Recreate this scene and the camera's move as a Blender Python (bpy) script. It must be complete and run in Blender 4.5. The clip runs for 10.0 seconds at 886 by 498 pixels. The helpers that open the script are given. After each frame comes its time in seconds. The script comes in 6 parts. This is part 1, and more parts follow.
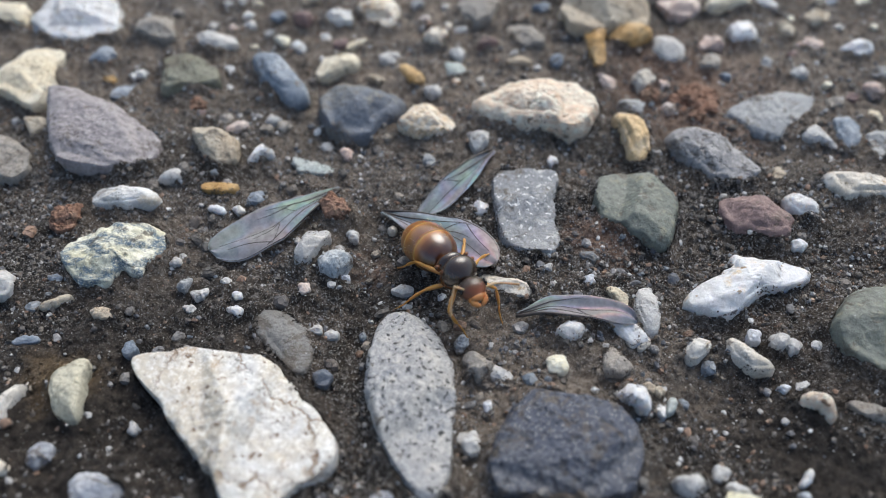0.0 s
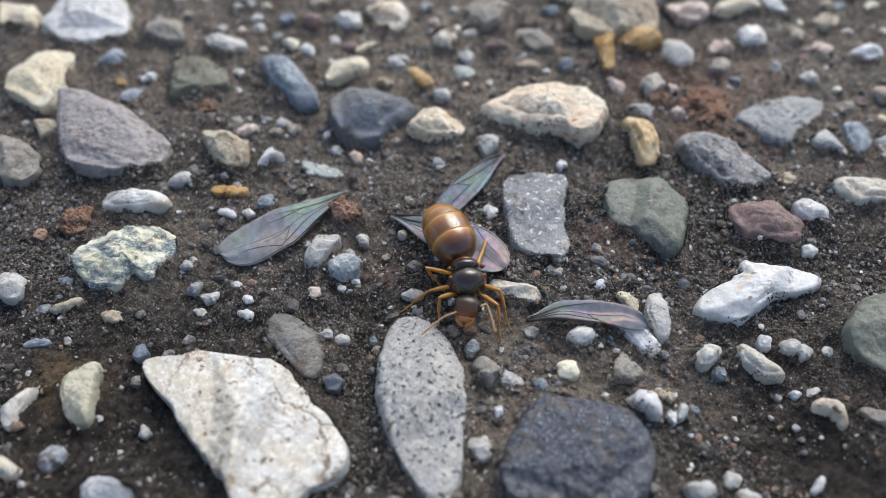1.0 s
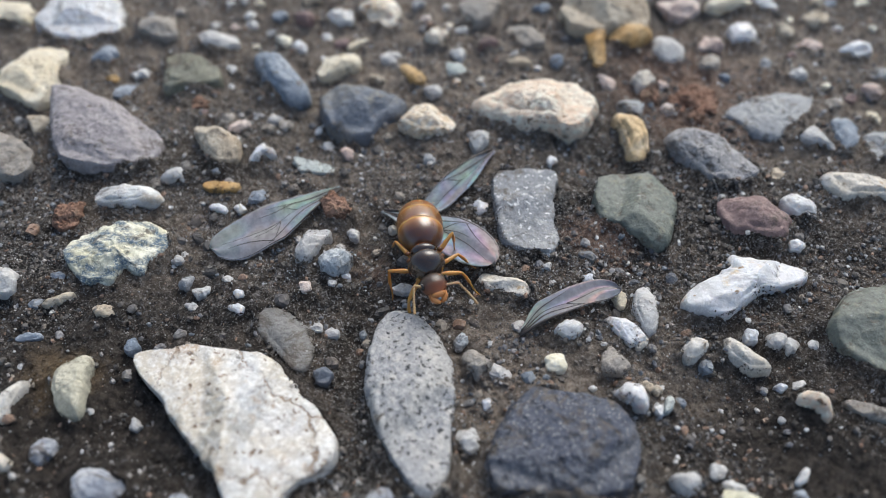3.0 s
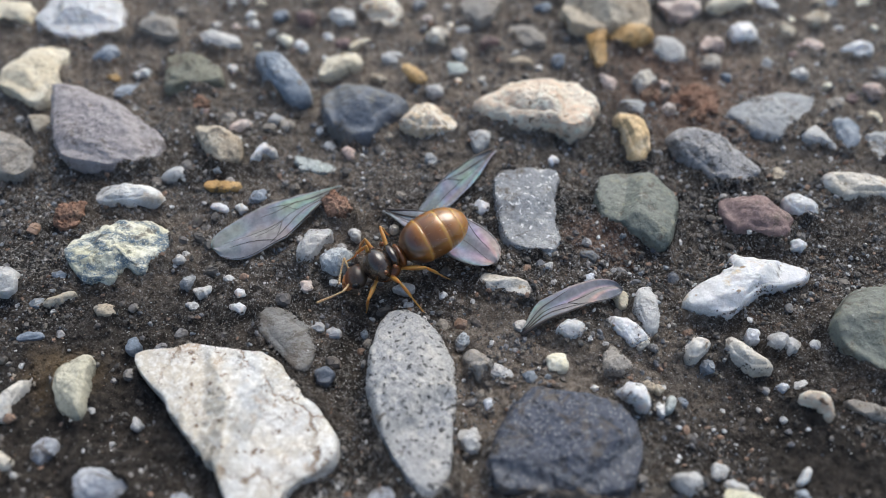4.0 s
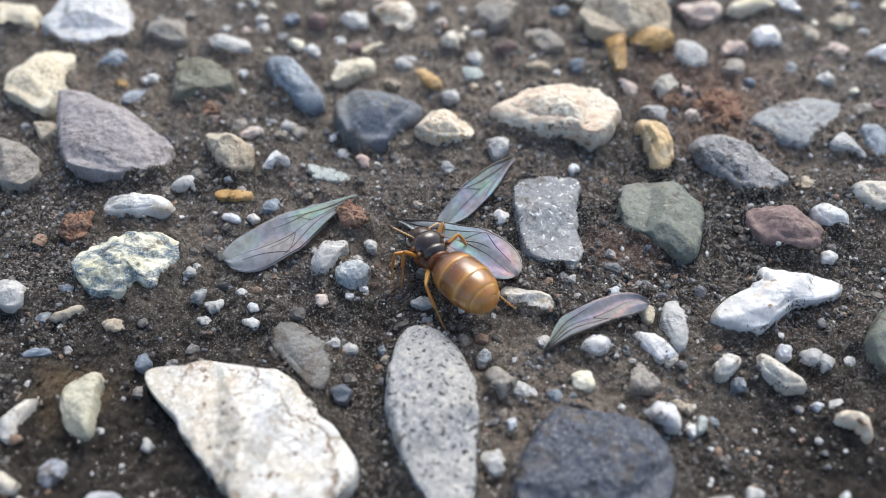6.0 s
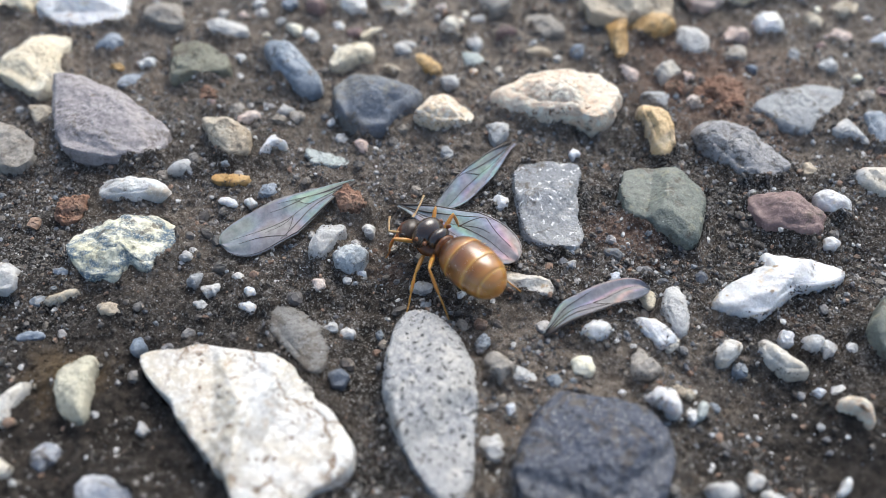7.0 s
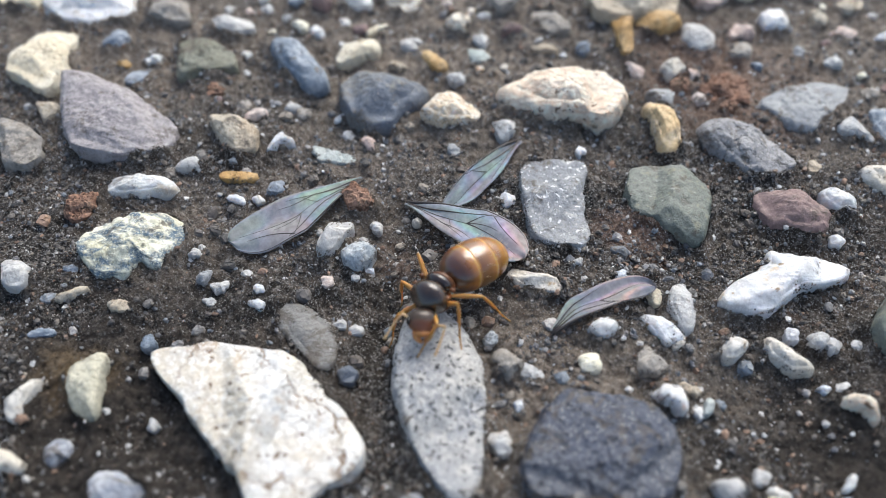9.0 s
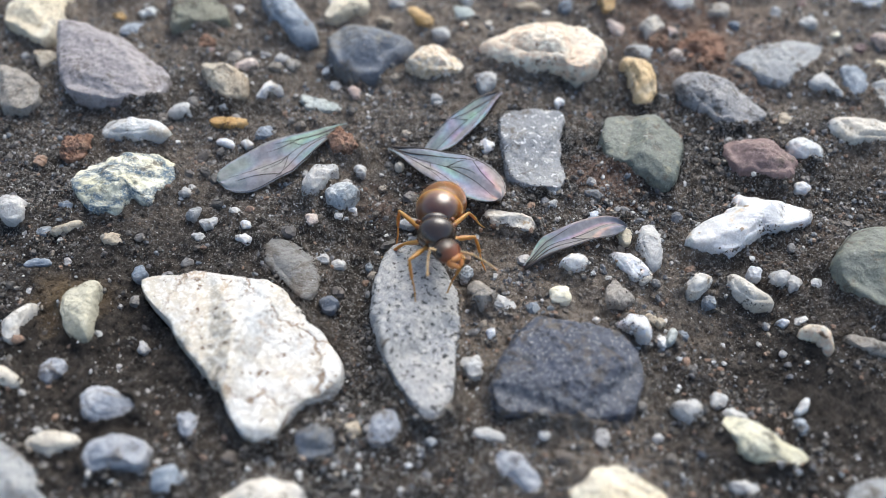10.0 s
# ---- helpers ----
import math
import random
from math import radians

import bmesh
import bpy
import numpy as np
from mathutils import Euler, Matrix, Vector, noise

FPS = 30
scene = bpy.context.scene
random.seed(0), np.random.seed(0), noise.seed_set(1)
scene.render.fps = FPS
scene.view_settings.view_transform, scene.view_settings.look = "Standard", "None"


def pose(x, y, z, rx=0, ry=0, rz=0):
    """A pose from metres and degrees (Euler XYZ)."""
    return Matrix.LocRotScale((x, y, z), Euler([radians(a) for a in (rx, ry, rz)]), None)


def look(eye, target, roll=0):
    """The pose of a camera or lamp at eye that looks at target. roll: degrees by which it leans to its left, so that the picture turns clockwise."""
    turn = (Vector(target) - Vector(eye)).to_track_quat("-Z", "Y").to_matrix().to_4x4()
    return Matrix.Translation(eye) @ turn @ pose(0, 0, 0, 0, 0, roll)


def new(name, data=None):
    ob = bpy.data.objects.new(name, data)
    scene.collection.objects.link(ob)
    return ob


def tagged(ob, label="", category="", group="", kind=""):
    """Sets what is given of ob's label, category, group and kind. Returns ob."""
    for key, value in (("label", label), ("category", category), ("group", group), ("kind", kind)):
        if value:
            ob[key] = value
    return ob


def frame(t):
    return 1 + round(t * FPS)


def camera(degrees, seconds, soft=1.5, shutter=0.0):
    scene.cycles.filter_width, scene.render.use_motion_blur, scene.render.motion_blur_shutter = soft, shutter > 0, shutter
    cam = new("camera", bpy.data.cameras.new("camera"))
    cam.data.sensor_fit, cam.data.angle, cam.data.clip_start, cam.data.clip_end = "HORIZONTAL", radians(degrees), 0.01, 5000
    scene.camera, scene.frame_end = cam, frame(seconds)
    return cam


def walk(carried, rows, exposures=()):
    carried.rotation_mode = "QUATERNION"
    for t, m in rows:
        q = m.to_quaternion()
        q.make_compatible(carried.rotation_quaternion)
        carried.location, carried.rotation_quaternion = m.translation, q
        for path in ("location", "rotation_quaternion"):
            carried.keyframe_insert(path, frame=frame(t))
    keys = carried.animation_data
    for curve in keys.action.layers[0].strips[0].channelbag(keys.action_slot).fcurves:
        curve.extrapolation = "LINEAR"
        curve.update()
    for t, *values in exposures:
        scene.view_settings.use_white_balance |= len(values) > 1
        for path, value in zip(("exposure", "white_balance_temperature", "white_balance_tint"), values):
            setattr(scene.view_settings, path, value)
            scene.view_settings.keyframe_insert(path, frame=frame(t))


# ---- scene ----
# A young queen ant on worn asphalt gravel, with the wings she has shed. Lengths below are in millimetres.
MM = 0.001

cam = camera(62, 10.0, soft=0.8)
cam.data.dof.use_dof = True
cam.data.dof.focus_distance = 0.0402
cam.data.dof.aperture_fstop = 29.0
PATH = [
    (0.0, (0.03, -26.15, 32.78), (0.06, 0.05, -0.04), 0.79),
    (0.5, (-0.06, -26.11, 32.68), (-0.04, 0.08, -0.15), 0.86),
    (1.0, (-0.44, -25.95, 32.96), (-0.51, 0.23, 0.11), 0.83),
    (1.5, (-0.67, -25.96, 33.14), (-0.75, 0.24, 0.31), 0.80),
    (2.0, (-0.73, -25.96, 33.20), (-0.79, 0.26, 0.39), 0.90),
    (2.5, (-0.53, -26.16, 33.25), (-0.57, 0.07, 0.45), 0.85),
    (2.7, (-0.05, -26.30, 33.05), (-0.06, -0.12, 0.20), 0.90),
    (3.8, (0.15, -26.38, 32.98), (0.14, -0.20, 0.14), 0.94),
    (4.0, (0.00, -26.36, 32.96), (-0.01, -0.18, 0.12), 0.94),
    (4.5, (0.01, -26.40, 32.67), (0.00, -0.17, -0.14), 0.92),
    (5.0, (-0.85, -25.70, 32.57), (-0.91, 0.39, -0.34), 0.95),
    (5.2, (-1.32, -25.32, 32.78), (-1.60, 0.82, -0.09), 0.46),
    (6.3, (-0.88, -25.02, 32.18), (-0.96, 1.17, -0.65), 0.83),
    (6.5, (-0.88, -25.04, 32.16), (-0.96, 1.15, -0.67), 0.83),
    (7.0, (-0.96, -25.23, 31.61), (-1.00, 0.77, -1.38), 1.10),
    (7.5, (-1.23, -25.12, 31.63), (-1.21, 0.69, -1.51), 1.19),
    (8.0, (-1.35, -25.00, 31.90), (-1.37, 0.67, -1.35), 1.17),
    (8.5, (-1.33, -24.95, 32.04), (-1.33, 0.72, -1.20), 1.15),
    (9.0, (-1.38, -25.20, 31.95), (-1.40, 0.49, -1.28), 1.18),
    (9.5, (-1.30, -26.64, 31.91), (-1.26, -1.26, -1.56), 1.68),
    (10.0, (-0.15, -28.37, 31.66), (-0.18, -3.17, -1.93), 1.75),
]
walk(cam, [(t, look(Vector(e) * MM, Vector(g) * MM, roll)) for t, e, g, roll in PATH], exposures=[(0.0, 0.45, 6300, 6), (4.5, 0.43, 6300, 6), (5.2, 0.43, 6300, 6), (6.3, 0.77, 6300, 6), (10.0, 0.77, 6300, 6)])

# ---- daylight: bright overcast sky, softest from beyond the far stones ----
SUN_HEIGHT, SUN_TURN = 50.0, 22.0
world = bpy.data.worlds.new("overcast_sky")
scene.world = world
world.use_nodes = True
wt = world.node_tree
sky = wt.nodes.new("ShaderNodeTexSky")
sky.sky_type, sky.sun_disc = "NISHITA", False
sky.sun_elevation, sky.sun_rotation = radians(SUN_HEIGHT), radians(SUN_TURN)
sky.air_density, sky.dust_density, sky.ozone_density = 1.0, 4.0, 1.0
wt.links.new(sky.outputs["Color"], wt.nodes["Background"].inputs["Color"])
wt.nodes["Background"].inputs["Strength"].default_value = 0.130

sun = new("sun", bpy.data.lights.new("sun", "SUN"))
sun.data.energy, sun.data.angle, sun.data.color = 1.25, radians(42), (1.0, 0.985, 0.965)
s_h, s_t = radians(SUN_HEIGHT), radians(SUN_TURN)
sun.matrix_basis = look((math.sin(s_t) * math.cos(s_h), math.cos(s_t) * math.cos(s_h), math.sin(s_h)), (0, 0, 0))


# ---- materials ----
def shader(name):
    m = bpy.data.materials.new(name)
    m.use_nodes = True
    return m, m.node_tree, m.node_tree.nodes["Principled BSDF"]


def node(tree, kind, **sets):
    n = tree.nodes.new(kind)
    for key, value in sets.items():
        n.inputs[key.replace("_", " ")].default_value = value
    return n


def spread(tree, shift=10.0):
    """Object coordinates, moved by a random amount for each object."""
    tc, info = tree.nodes.new("ShaderNodeTexCoord"), tree.nodes.new("ShaderNodeObjectInfo")
    mul = tree.nodes.new("ShaderNodeMath")
    mul.operation = "MULTIPLY"
    mul.inputs[1].default_value = shift
    add = tree.nodes.new("ShaderNodeVectorMath")
    tree.links.new(info.outputs["Random"], mul.inputs[0])
    tree.links.new(tc.outputs["Object"], add.inputs[0])
    tree.links.new(mul.outputs[0], add.inputs[1])
    return add.outputs[0]


def noise_at(tree, vec, scale, detail=6.0, rough=0.6, warp=0.0):
    n = node(tree, "ShaderNodeTexNoise", Scale=scale, Detail=detail, Roughness=rough, Distortion=warp)
    tree.links.new(vec, n.inputs["Vector"])
    return n.outputs["Fac"]


def steps(tree, fac, *stops):
    r = tree.nodes.new("ShaderNodeValToRGB")
    e = r.color_ramp.elements
    while len(e) < len(stops):
        e.new(0.5)
    for one, (at, c) in zip(e, stops):
        one.position = at
        one.color = (*c, 1) if isinstance(c, tuple) else (c, c, c, 1)
    tree.links.new(fac, r.inputs["Fac"])
    return r.outputs["Color"]


def blend(tree, fac, a, b):
    n = tree.nodes.new("ShaderNodeMix")
    n.data_type = "RGBA"
    for sock, v in ((n.inputs["Factor"], fac), (n.inputs["A"], a), (n.inputs["B"], b)):
        if isinstance(v, tuple):
            sock.default_value = (*v, 1)
        elif isinstance(v, float):
            sock.default_value = v
        else:
            tree.links.new(v, sock)
    return n.outputs["Result"]


def relief(tree, p, *layers):
    """Bumps one after another: (height, depth in mm, strength)."""
    last = None
    for h, depth, strength in layers:
        b = node(tree, "ShaderNodeBump", Strength=strength, Distance=depth * MM)
        tree.links.new(h, b.inputs["Height"])
        if last:
            tree.links.new(last, b.inputs["Normal"])
        last = b.outputs["Normal"]
    tree.links.new(last, p.inputs["Normal"])


def stretch(tree, vec, sx, sy, sz, turn=0.0):
    n = tree.nodes.new("ShaderNodeMapping")
    n.inputs["Scale"].default_value = (sx, sy, sz)
    n.inputs["Rotation"].default_value = (0.2, 0.1, turn)
    tree.links.new(vec, n.inputs["Vector"])
    return n.outputs["Vector"]


def stone_mat(name, main, other, stain, patch=330.0, stain_from=0.58, specks=None, speck_scale=2200.0, speck_from=0.62, cracks=None,
              bands=0.0, rough=0.54, pits=0.0, glow=0.0, gloss=0.5, grime=0.75, soiled=0.565, crack_scale=230.0, relief_by=1.0, soft=0.5):
    """main and other: the two body colours in patches; stain: a third in small spots; specks: mineral grains; cracks: a colour in fissures."""
    m, t, p = shader(name)
    v = spread(t)
    body = v if not bands else stretch(t, v, 1.0, bands, bands, 0.5)
    big, mid, fine = noise_at(t, body, patch, 5, 0.6, 0.6), noise_at(t, body, patch * 4, 6, 0.65), noise_at(t, v, 5200.0, 4, 0.7)
    col = blend(t, steps(t, big, (0.42, 0.0), (0.58, 1.0)), main, other)
    col = blend(t, steps(t, mid, (stain_from, 0.0), (stain_from + 0.1, 1.0)), col, stain)
    dark = tuple(0.62 * c for c in main)
    col = blend(t, steps(t, fine, (0.47, 0.0), (0.66, grime)), col, dark)
    grains = noise_at(t, v, 9500.0, 3, 0.7)
    col = blend(t, steps(t, grains, (0.54, 0.0), (0.62, 0.55)), col, tuple(min(0.8, 1.45 * c + 0.02) for c in main))
    sharp = noise_at(t, v, 2700.0, 5, 0.72)
    layers = [(mid, 0.14, 0.40 * relief_by), (sharp, 0.10, 0.6 * relief_by), (fine, 0.07, 0.8 * relief_by), (grains, 0.035, 0.7 * relief_by)]
    if specks:
        grain = noise_at(t, v, speck_scale, 2, 0.5)
        col = blend(t, steps(t, grain, (speck_from, 0.0), (speck_from + 0.03, 1.0)), col, specks)
        pale = noise_at(t, v, speck_scale * 1.4, 2, 0.5, 0.5)
        col = blend(t, steps(t, pale, (0.52, 0.0), (0.62, 0.45)), col, tuple(min(0.85, 1.5 * c) for c in main))
    if cracks:
        bent = t.nodes.new("ShaderNodeVectorMath")
        wob = node(t, "ShaderNodeTexNoise", Scale=700.0, Detail=5.0, Roughness=0.65)
        t.links.new(v, wob.inputs["Vector"])
        sc = t.nodes.new("ShaderNodeVectorMath")
        sc.operation = "SCALE"
        sc.inputs["Scale"].default_value = 0.0028
        t.links.new(wob.outputs["Color"], sc.inputs[0])
        t.links.new(v, bent.inputs[0]), t.links.new(sc.outputs[0], bent.inputs[1])
        cell = node(t, "ShaderNodeTexVoronoi", Scale=crack_scale, Randomness=1.0)
        cell.feature = "DISTANCE_TO_EDGE"
        t.links.new(bent.outputs[0], cell.inputs["Vector"])
        line = steps(t, cell.outputs["Distance"], (0.0, 1.0), (0.007, 0.85), (0.017, 0.0))
        part_of = steps(t, noise_at(t, v, 420.0, 3), (0.42, 0.0), (0.56, 1.0))
        both = t.nodes.new("ShaderNodeMath")
        both.operation = "MULTIPLY"
        t.links.new(line, both.inputs[0]), t.links.new(part_of, both.inputs[1])
        col = blend(t, both.outputs[0], col, cracks)
        layers.append((steps(t, cell.outputs["Distance"], (0.0, 0.0), (0.03, 1.0)), 0.1, 0.5))
    if pits:
        hole = steps(t, noise_at(t, v, 2300.0, 3, 0.55), (0.34, 0.0), (0.46, 1.0))
        col = blend(t, hole, tuple(0.45 * c for c in main), col)
        layers.append((hole, 0.12, pits))
    # dust and soil rubbed into the hollows of the surface
    soil = steps(t, noise_at(t, v, 900.0, 8, 0.75), (soiled, 0.0), (soiled + 0.06, 0.8))
    col = blend(t, soil, col, (0.10, 0.08, 0.06))
    smear = steps(t, noise_at(t, v, 340.0, 9, 0.78, 0.6), (soiled - 0.005, 0.0), (soiled + 0.05, 0.75))
    col = blend(t, smear, col, (0.085, 0.066, 0.048))
    t.links.new(col, p.inputs["Base Color"])
    t.links.new(steps(t, mid, (0.3, rough - 0.14), (0.7, rough + 0.14)), p.inputs["Roughness"])
    p.inputs["Specular IOR Level"].default_value = gloss
    if glow:
        p.inputs["Subsurface Weight"].default_value = glow
        p.inputs["Subsurface Radius"].default_value = (1.0, 0.85, 0.7)
        p.inputs["Subsurface Scale"].default_value = soft * MM
    relief(t, p, *layers)
    return m


W, BRN, RST = (0.50, 0.50, 0.495), (0.22, 0.14, 0.08), (0.36, 0.18, 0.07)
STONE = {
    "white": stone_mat("white_quartz", W, (0.63, 0.63, 0.645), (0.56, 0.45, 0.30), patch=230.0, stain_from=0.58, rough=0.3, glow=0.75, soft=0.7, relief_by=0.55, specks=(0.30, 0.22, 0.14), speck_scale=1900.0, speck_from=0.71, grime=0.3, soiled=0.605),
    "crackedwhite": stone_mat("cracked_quartz", (0.555, 0.55, 0.53), (0.535, 0.475, 0.375), (0.40, 0.30, 0.20), patch=170.0, stain_from=0.575, cracks=BRN, crack_scale=165.0, rough=0.4, specks=(0.17, 0.11, 0.07), speck_scale=2300.0, speck_from=0.655, glow=0.3, soft=0.35, relief_by=0.5, grime=0.35, soiled=0.60),
    "cream": stone_mat("cream_stone", (0.66, 0.56, 0.40), (0.70, 0.64, 0.52), (0.42, 0.33, 0.2), rough=0.6, grime=0.5, soiled=0.58),
    "creamyellow": stone_mat("cream_yellow_stone", (0.76, 0.70, 0.52), (0.78, 0.75, 0.64), (0.52, 0.44, 0.28), rough=0.55, grime=0.35, soiled=0.605),
    "creampink": stone_mat("layered_quartzite", (0.70, 0.605, 0.485), (0.70, 0.52, 0.37), (0.34, 0.22, 0.13), stain_from=0.575, bands=2.6, rough=0.5, glow=0.3, soft=0.5, specks=(0.22, 0.14, 0.09), speck_scale=1700.0, speck_from=0.67, grime=0.45, soiled=0.59),
    "rustywhite": stone_mat("rusty_quartz", (0.69, 0.63, 0.53), (0.66, 0.51, 0.33), RST, stain_from=0.56, rough=0.5, glow=0.35, soft=0.6, specks=(0.2, 0.12, 0.07), speck_scale=1900.0, speck_from=0.68, grime=0.4, soiled=0.585),
    "whitegrey": stone_mat("white_grey_stone", (0.71, 0.70, 0.67), (0.44, 0.44, 0.43), (0.55, 0.48, 0.38), patch=190.0, rough=0.42, glow=0.5, soft=0.6, relief_by=0.8, grime=0.4, soiled=0.59),
    "tanwhite": stone_mat("tan_white_stone", (0.56, 0.50, 0.41), (0.64, 0.61, 0.56), (0.38, 0.26, 0.14), stain_from=0.6, rough=0.58, grime=0.5, soiled=0.58),
    "ochrewhite": stone_mat("ochre_white_stone", (0.64, 0.45, 0.24), (0.68, 0.58, 0.44), (0.3, 0.16, 0.06), stain_from=0.6, rough=0.55),
    "palegrey": stone_mat("pale_grey_stone", (0.40, 0.395, 0.385), (0.52, 0.51, 0.49), (0.32, 0.29, 0.25), rough=0.48, glow=0.3, soft=0.5, relief_by=0.8, grime=0.45, soiled=0.59),
    "bluewhite": stone_mat("bluish_quartz", (0.46, 0.49, 0.54), (0.64, 0.65, 0.67), (0.30, 0.30, 0.31), rough=0.42, glow=0.4, soft=0.6, relief_by=0.8, grime=0.4, soiled=0.59),
    "dullblue": stone_mat("dull_blue_quartz", (0.30, 0.32, 0.36), (0.47, 0.475, 0.495), (0.13, 0.13, 0.14), patch=380.0, stain_from=0.53, rough=0.45, glow=0.25, grime=0.6, soiled=0.55),
    "bluemottled": stone_mat("blue_mottled_stone", (0.32, 0.36, 0.39), (0.55, 0.56, 0.55), (0.16, 0.17, 0.18), patch=700.0, stain_from=0.52),
    "mottled": stone_mat("veined_yellow_stone", (0.66, 0.62, 0.43), (0.72, 0.71, 0.60), (0.09, 0.14, 0.19), patch=200.0, stain_from=0.455, bands=1.7, rough=0.6),
    "purplegrey": stone_mat("purple_grey_schist", (0.27, 0.245, 0.25), (0.37, 0.34, 0.335), (0.20, 0.18, 0.19), bands=3.0, stain_from=0.55, specks=(0.5, 0.48, 0.46), speck_from=0.70),
    "porousgrey": stone_mat("pitted_grey_stone", (0.27, 0.265, 0.27), (0.32, 0.31, 0.30), (0.2, 0.19, 0.18), pits=0.6, specks=(0.44, 0.43, 0.41), speck_scale=3000.0, speck_from=0.66),
    "porousdark": stone_mat("porous_basalt", (0.048, 0.058, 0.088), (0.125, 0.127, 0.138), (0.20, 0.19, 0.18), patch=150.0, stain_from=0.64, pits=0.5, specks=(0.26, 0.255, 0.25), speck_scale=7500.0, speck_from=0.60, grime=0.6, relief_by=1.0),
    "greyblue": stone_mat("grey_blue_slab", (0.27, 0.28, 0.29), (0.36, 0.365, 0.36), (0.42, 0.37, 0.30), bands=2.4, stain_from=0.64),
    "bluegrey": stone_mat("blue_grey_stone", (0.19, 0.23, 0.28), (0.36, 0.39, 0.43), (0.56, 0.58, 0.60), bands=2.2, stain_from=0.62),
    "slate": stone_mat("dark_slate_pebble", (0.11, 0.128, 0.16), (0.17, 0.165, 0.15), (0.24, 0.23, 0.19), patch=170.0, stain_from=0.6, specks=(0.30, 0.29, 0.26), speck_scale=2600.0, speck_from=0.69),
    "green": stone_mat("green_grey_slab", (0.135, 0.15, 0.125), (0.19, 0.20, 0.17), (0.26, 0.25, 0.18), stain_from=0.55, specks=(0.32, 0.33, 0.30), speck_scale=2600.0, speck_from=0.69),
    "palegreen": stone_mat("pale_green_stone", (0.36, 0.40, 0.38), (0.46, 0.48, 0.45), (0.26, 0.27, 0.25)),
    "olive": stone_mat("olive_stone", (0.17, 0.165, 0.115), (0.22, 0.22, 0.17), (0.12, 0.11, 0.07), stain_from=0.6),
    "oliveyellow": stone_mat("olive_cream_stone", (0.38, 0.36, 0.27), (0.52, 0.49, 0.38), (0.2, 0.2, 0.17), patch=260.0),
    "creamgreen": stone_mat("cream_green_stone", (0.60, 0.56, 0.40), (0.70, 0.67, 0.56), (0.44, 0.42, 0.30), patch=240.0),
    "greybeige": stone_mat("grey_beige_stone", (0.15, 0.145, 0.135), (0.24, 0.235, 0.22), (0.12, 0.105, 0.09), patch=240.0, rough=0.4, glow=0.3, specks=(0.55, 0.54, 0.52), speck_scale=3200.0, speck_from=0.69, soiled=0.53),
    "greybrown": stone_mat("grey_brown_stone", (0.28, 0.25, 0.215), (0.36, 0.33, 0.29), (0.18, 0.14, 0.1), bands=1.8),
    "redpurple": stone_mat("dusky_red_stone", (0.22, 0.145, 0.135), (0.28, 0.19, 0.17), (0.14, 0.10, 0.10), stain_from=0.56),
    "tan": stone_mat("tan_stone", (0.44, 0.36, 0.26), (0.52, 0.46, 0.36), (0.26, 0.17, 0.09)),
    "pink": stone_mat("pink_stone", (0.60, 0.44, 0.37), (0.66, 0.58, 0.52), (0.42, 0.24, 0.16)),
    "ochre": stone_mat("ochre_stone", (0.46, 0.27, 0.09), (0.55, 0.38, 0.18), (0.24, 0.12, 0.04)),
    "rust": stone_mat("rust_crumb", (0.26, 0.145, 0.098), (0.35, 0.22, 0.155), (0.12, 0.07, 0.05), patch=900.0, stain_from=0.55, pits=0.7, rough=0.85, gloss=0.25),
    "granite": stone_mat("speckled_granite", (0.40, 0.39, 0.37), (0.30, 0.305, 0.32), (0.54, 0.52, 0.475), patch=300.0, stain_from=0.53, specks=(0.05, 0.05, 0.05), speck_scale=3600.0, speck_from=0.595, rough=0.6, soiled=0.60, relief_by=1.3),
    "lightgranite": stone_mat("grey_granite", (0.20, 0.21, 0.225), (0.28, 0.28, 0.275), (0.46, 0.45, 0.43), patch=300.0, stain_from=0.55, specks=(0.66, 0.66, 0.66), speck_scale=3400.0, speck_from=0.62),
}
# grain colours; the whitest are pale grains and also painted glints of wet ground
PALETTE = [(0.06, 0.055, 0.05), (0.13, 0.115, 0.10), (0.09, 0.085, 0.08), (0.24, 0.23, 0.22), (0.14, 0.12, 0.10), (0.30, 0.26, 0.21), (0.10, 0.11, 0.13),
           (0.19, 0.19, 0.20), (0.70, 0.70, 0.69), (0.12, 0.10, 0.085), (0.22, 0.135, 0.09), (0.24, 0.27, 0.30), (0.07, 0.065, 0.06), (0.44, 0.42, 0.40), (0.17, 0.15, 0.13), (0.09, 0.08, 0.07),
           (0.58, 0.57, 0.55), (0.11, 0.10, 0.095), (0.34, 0.22, 0.15), (0.20, 0.185, 0.17)]


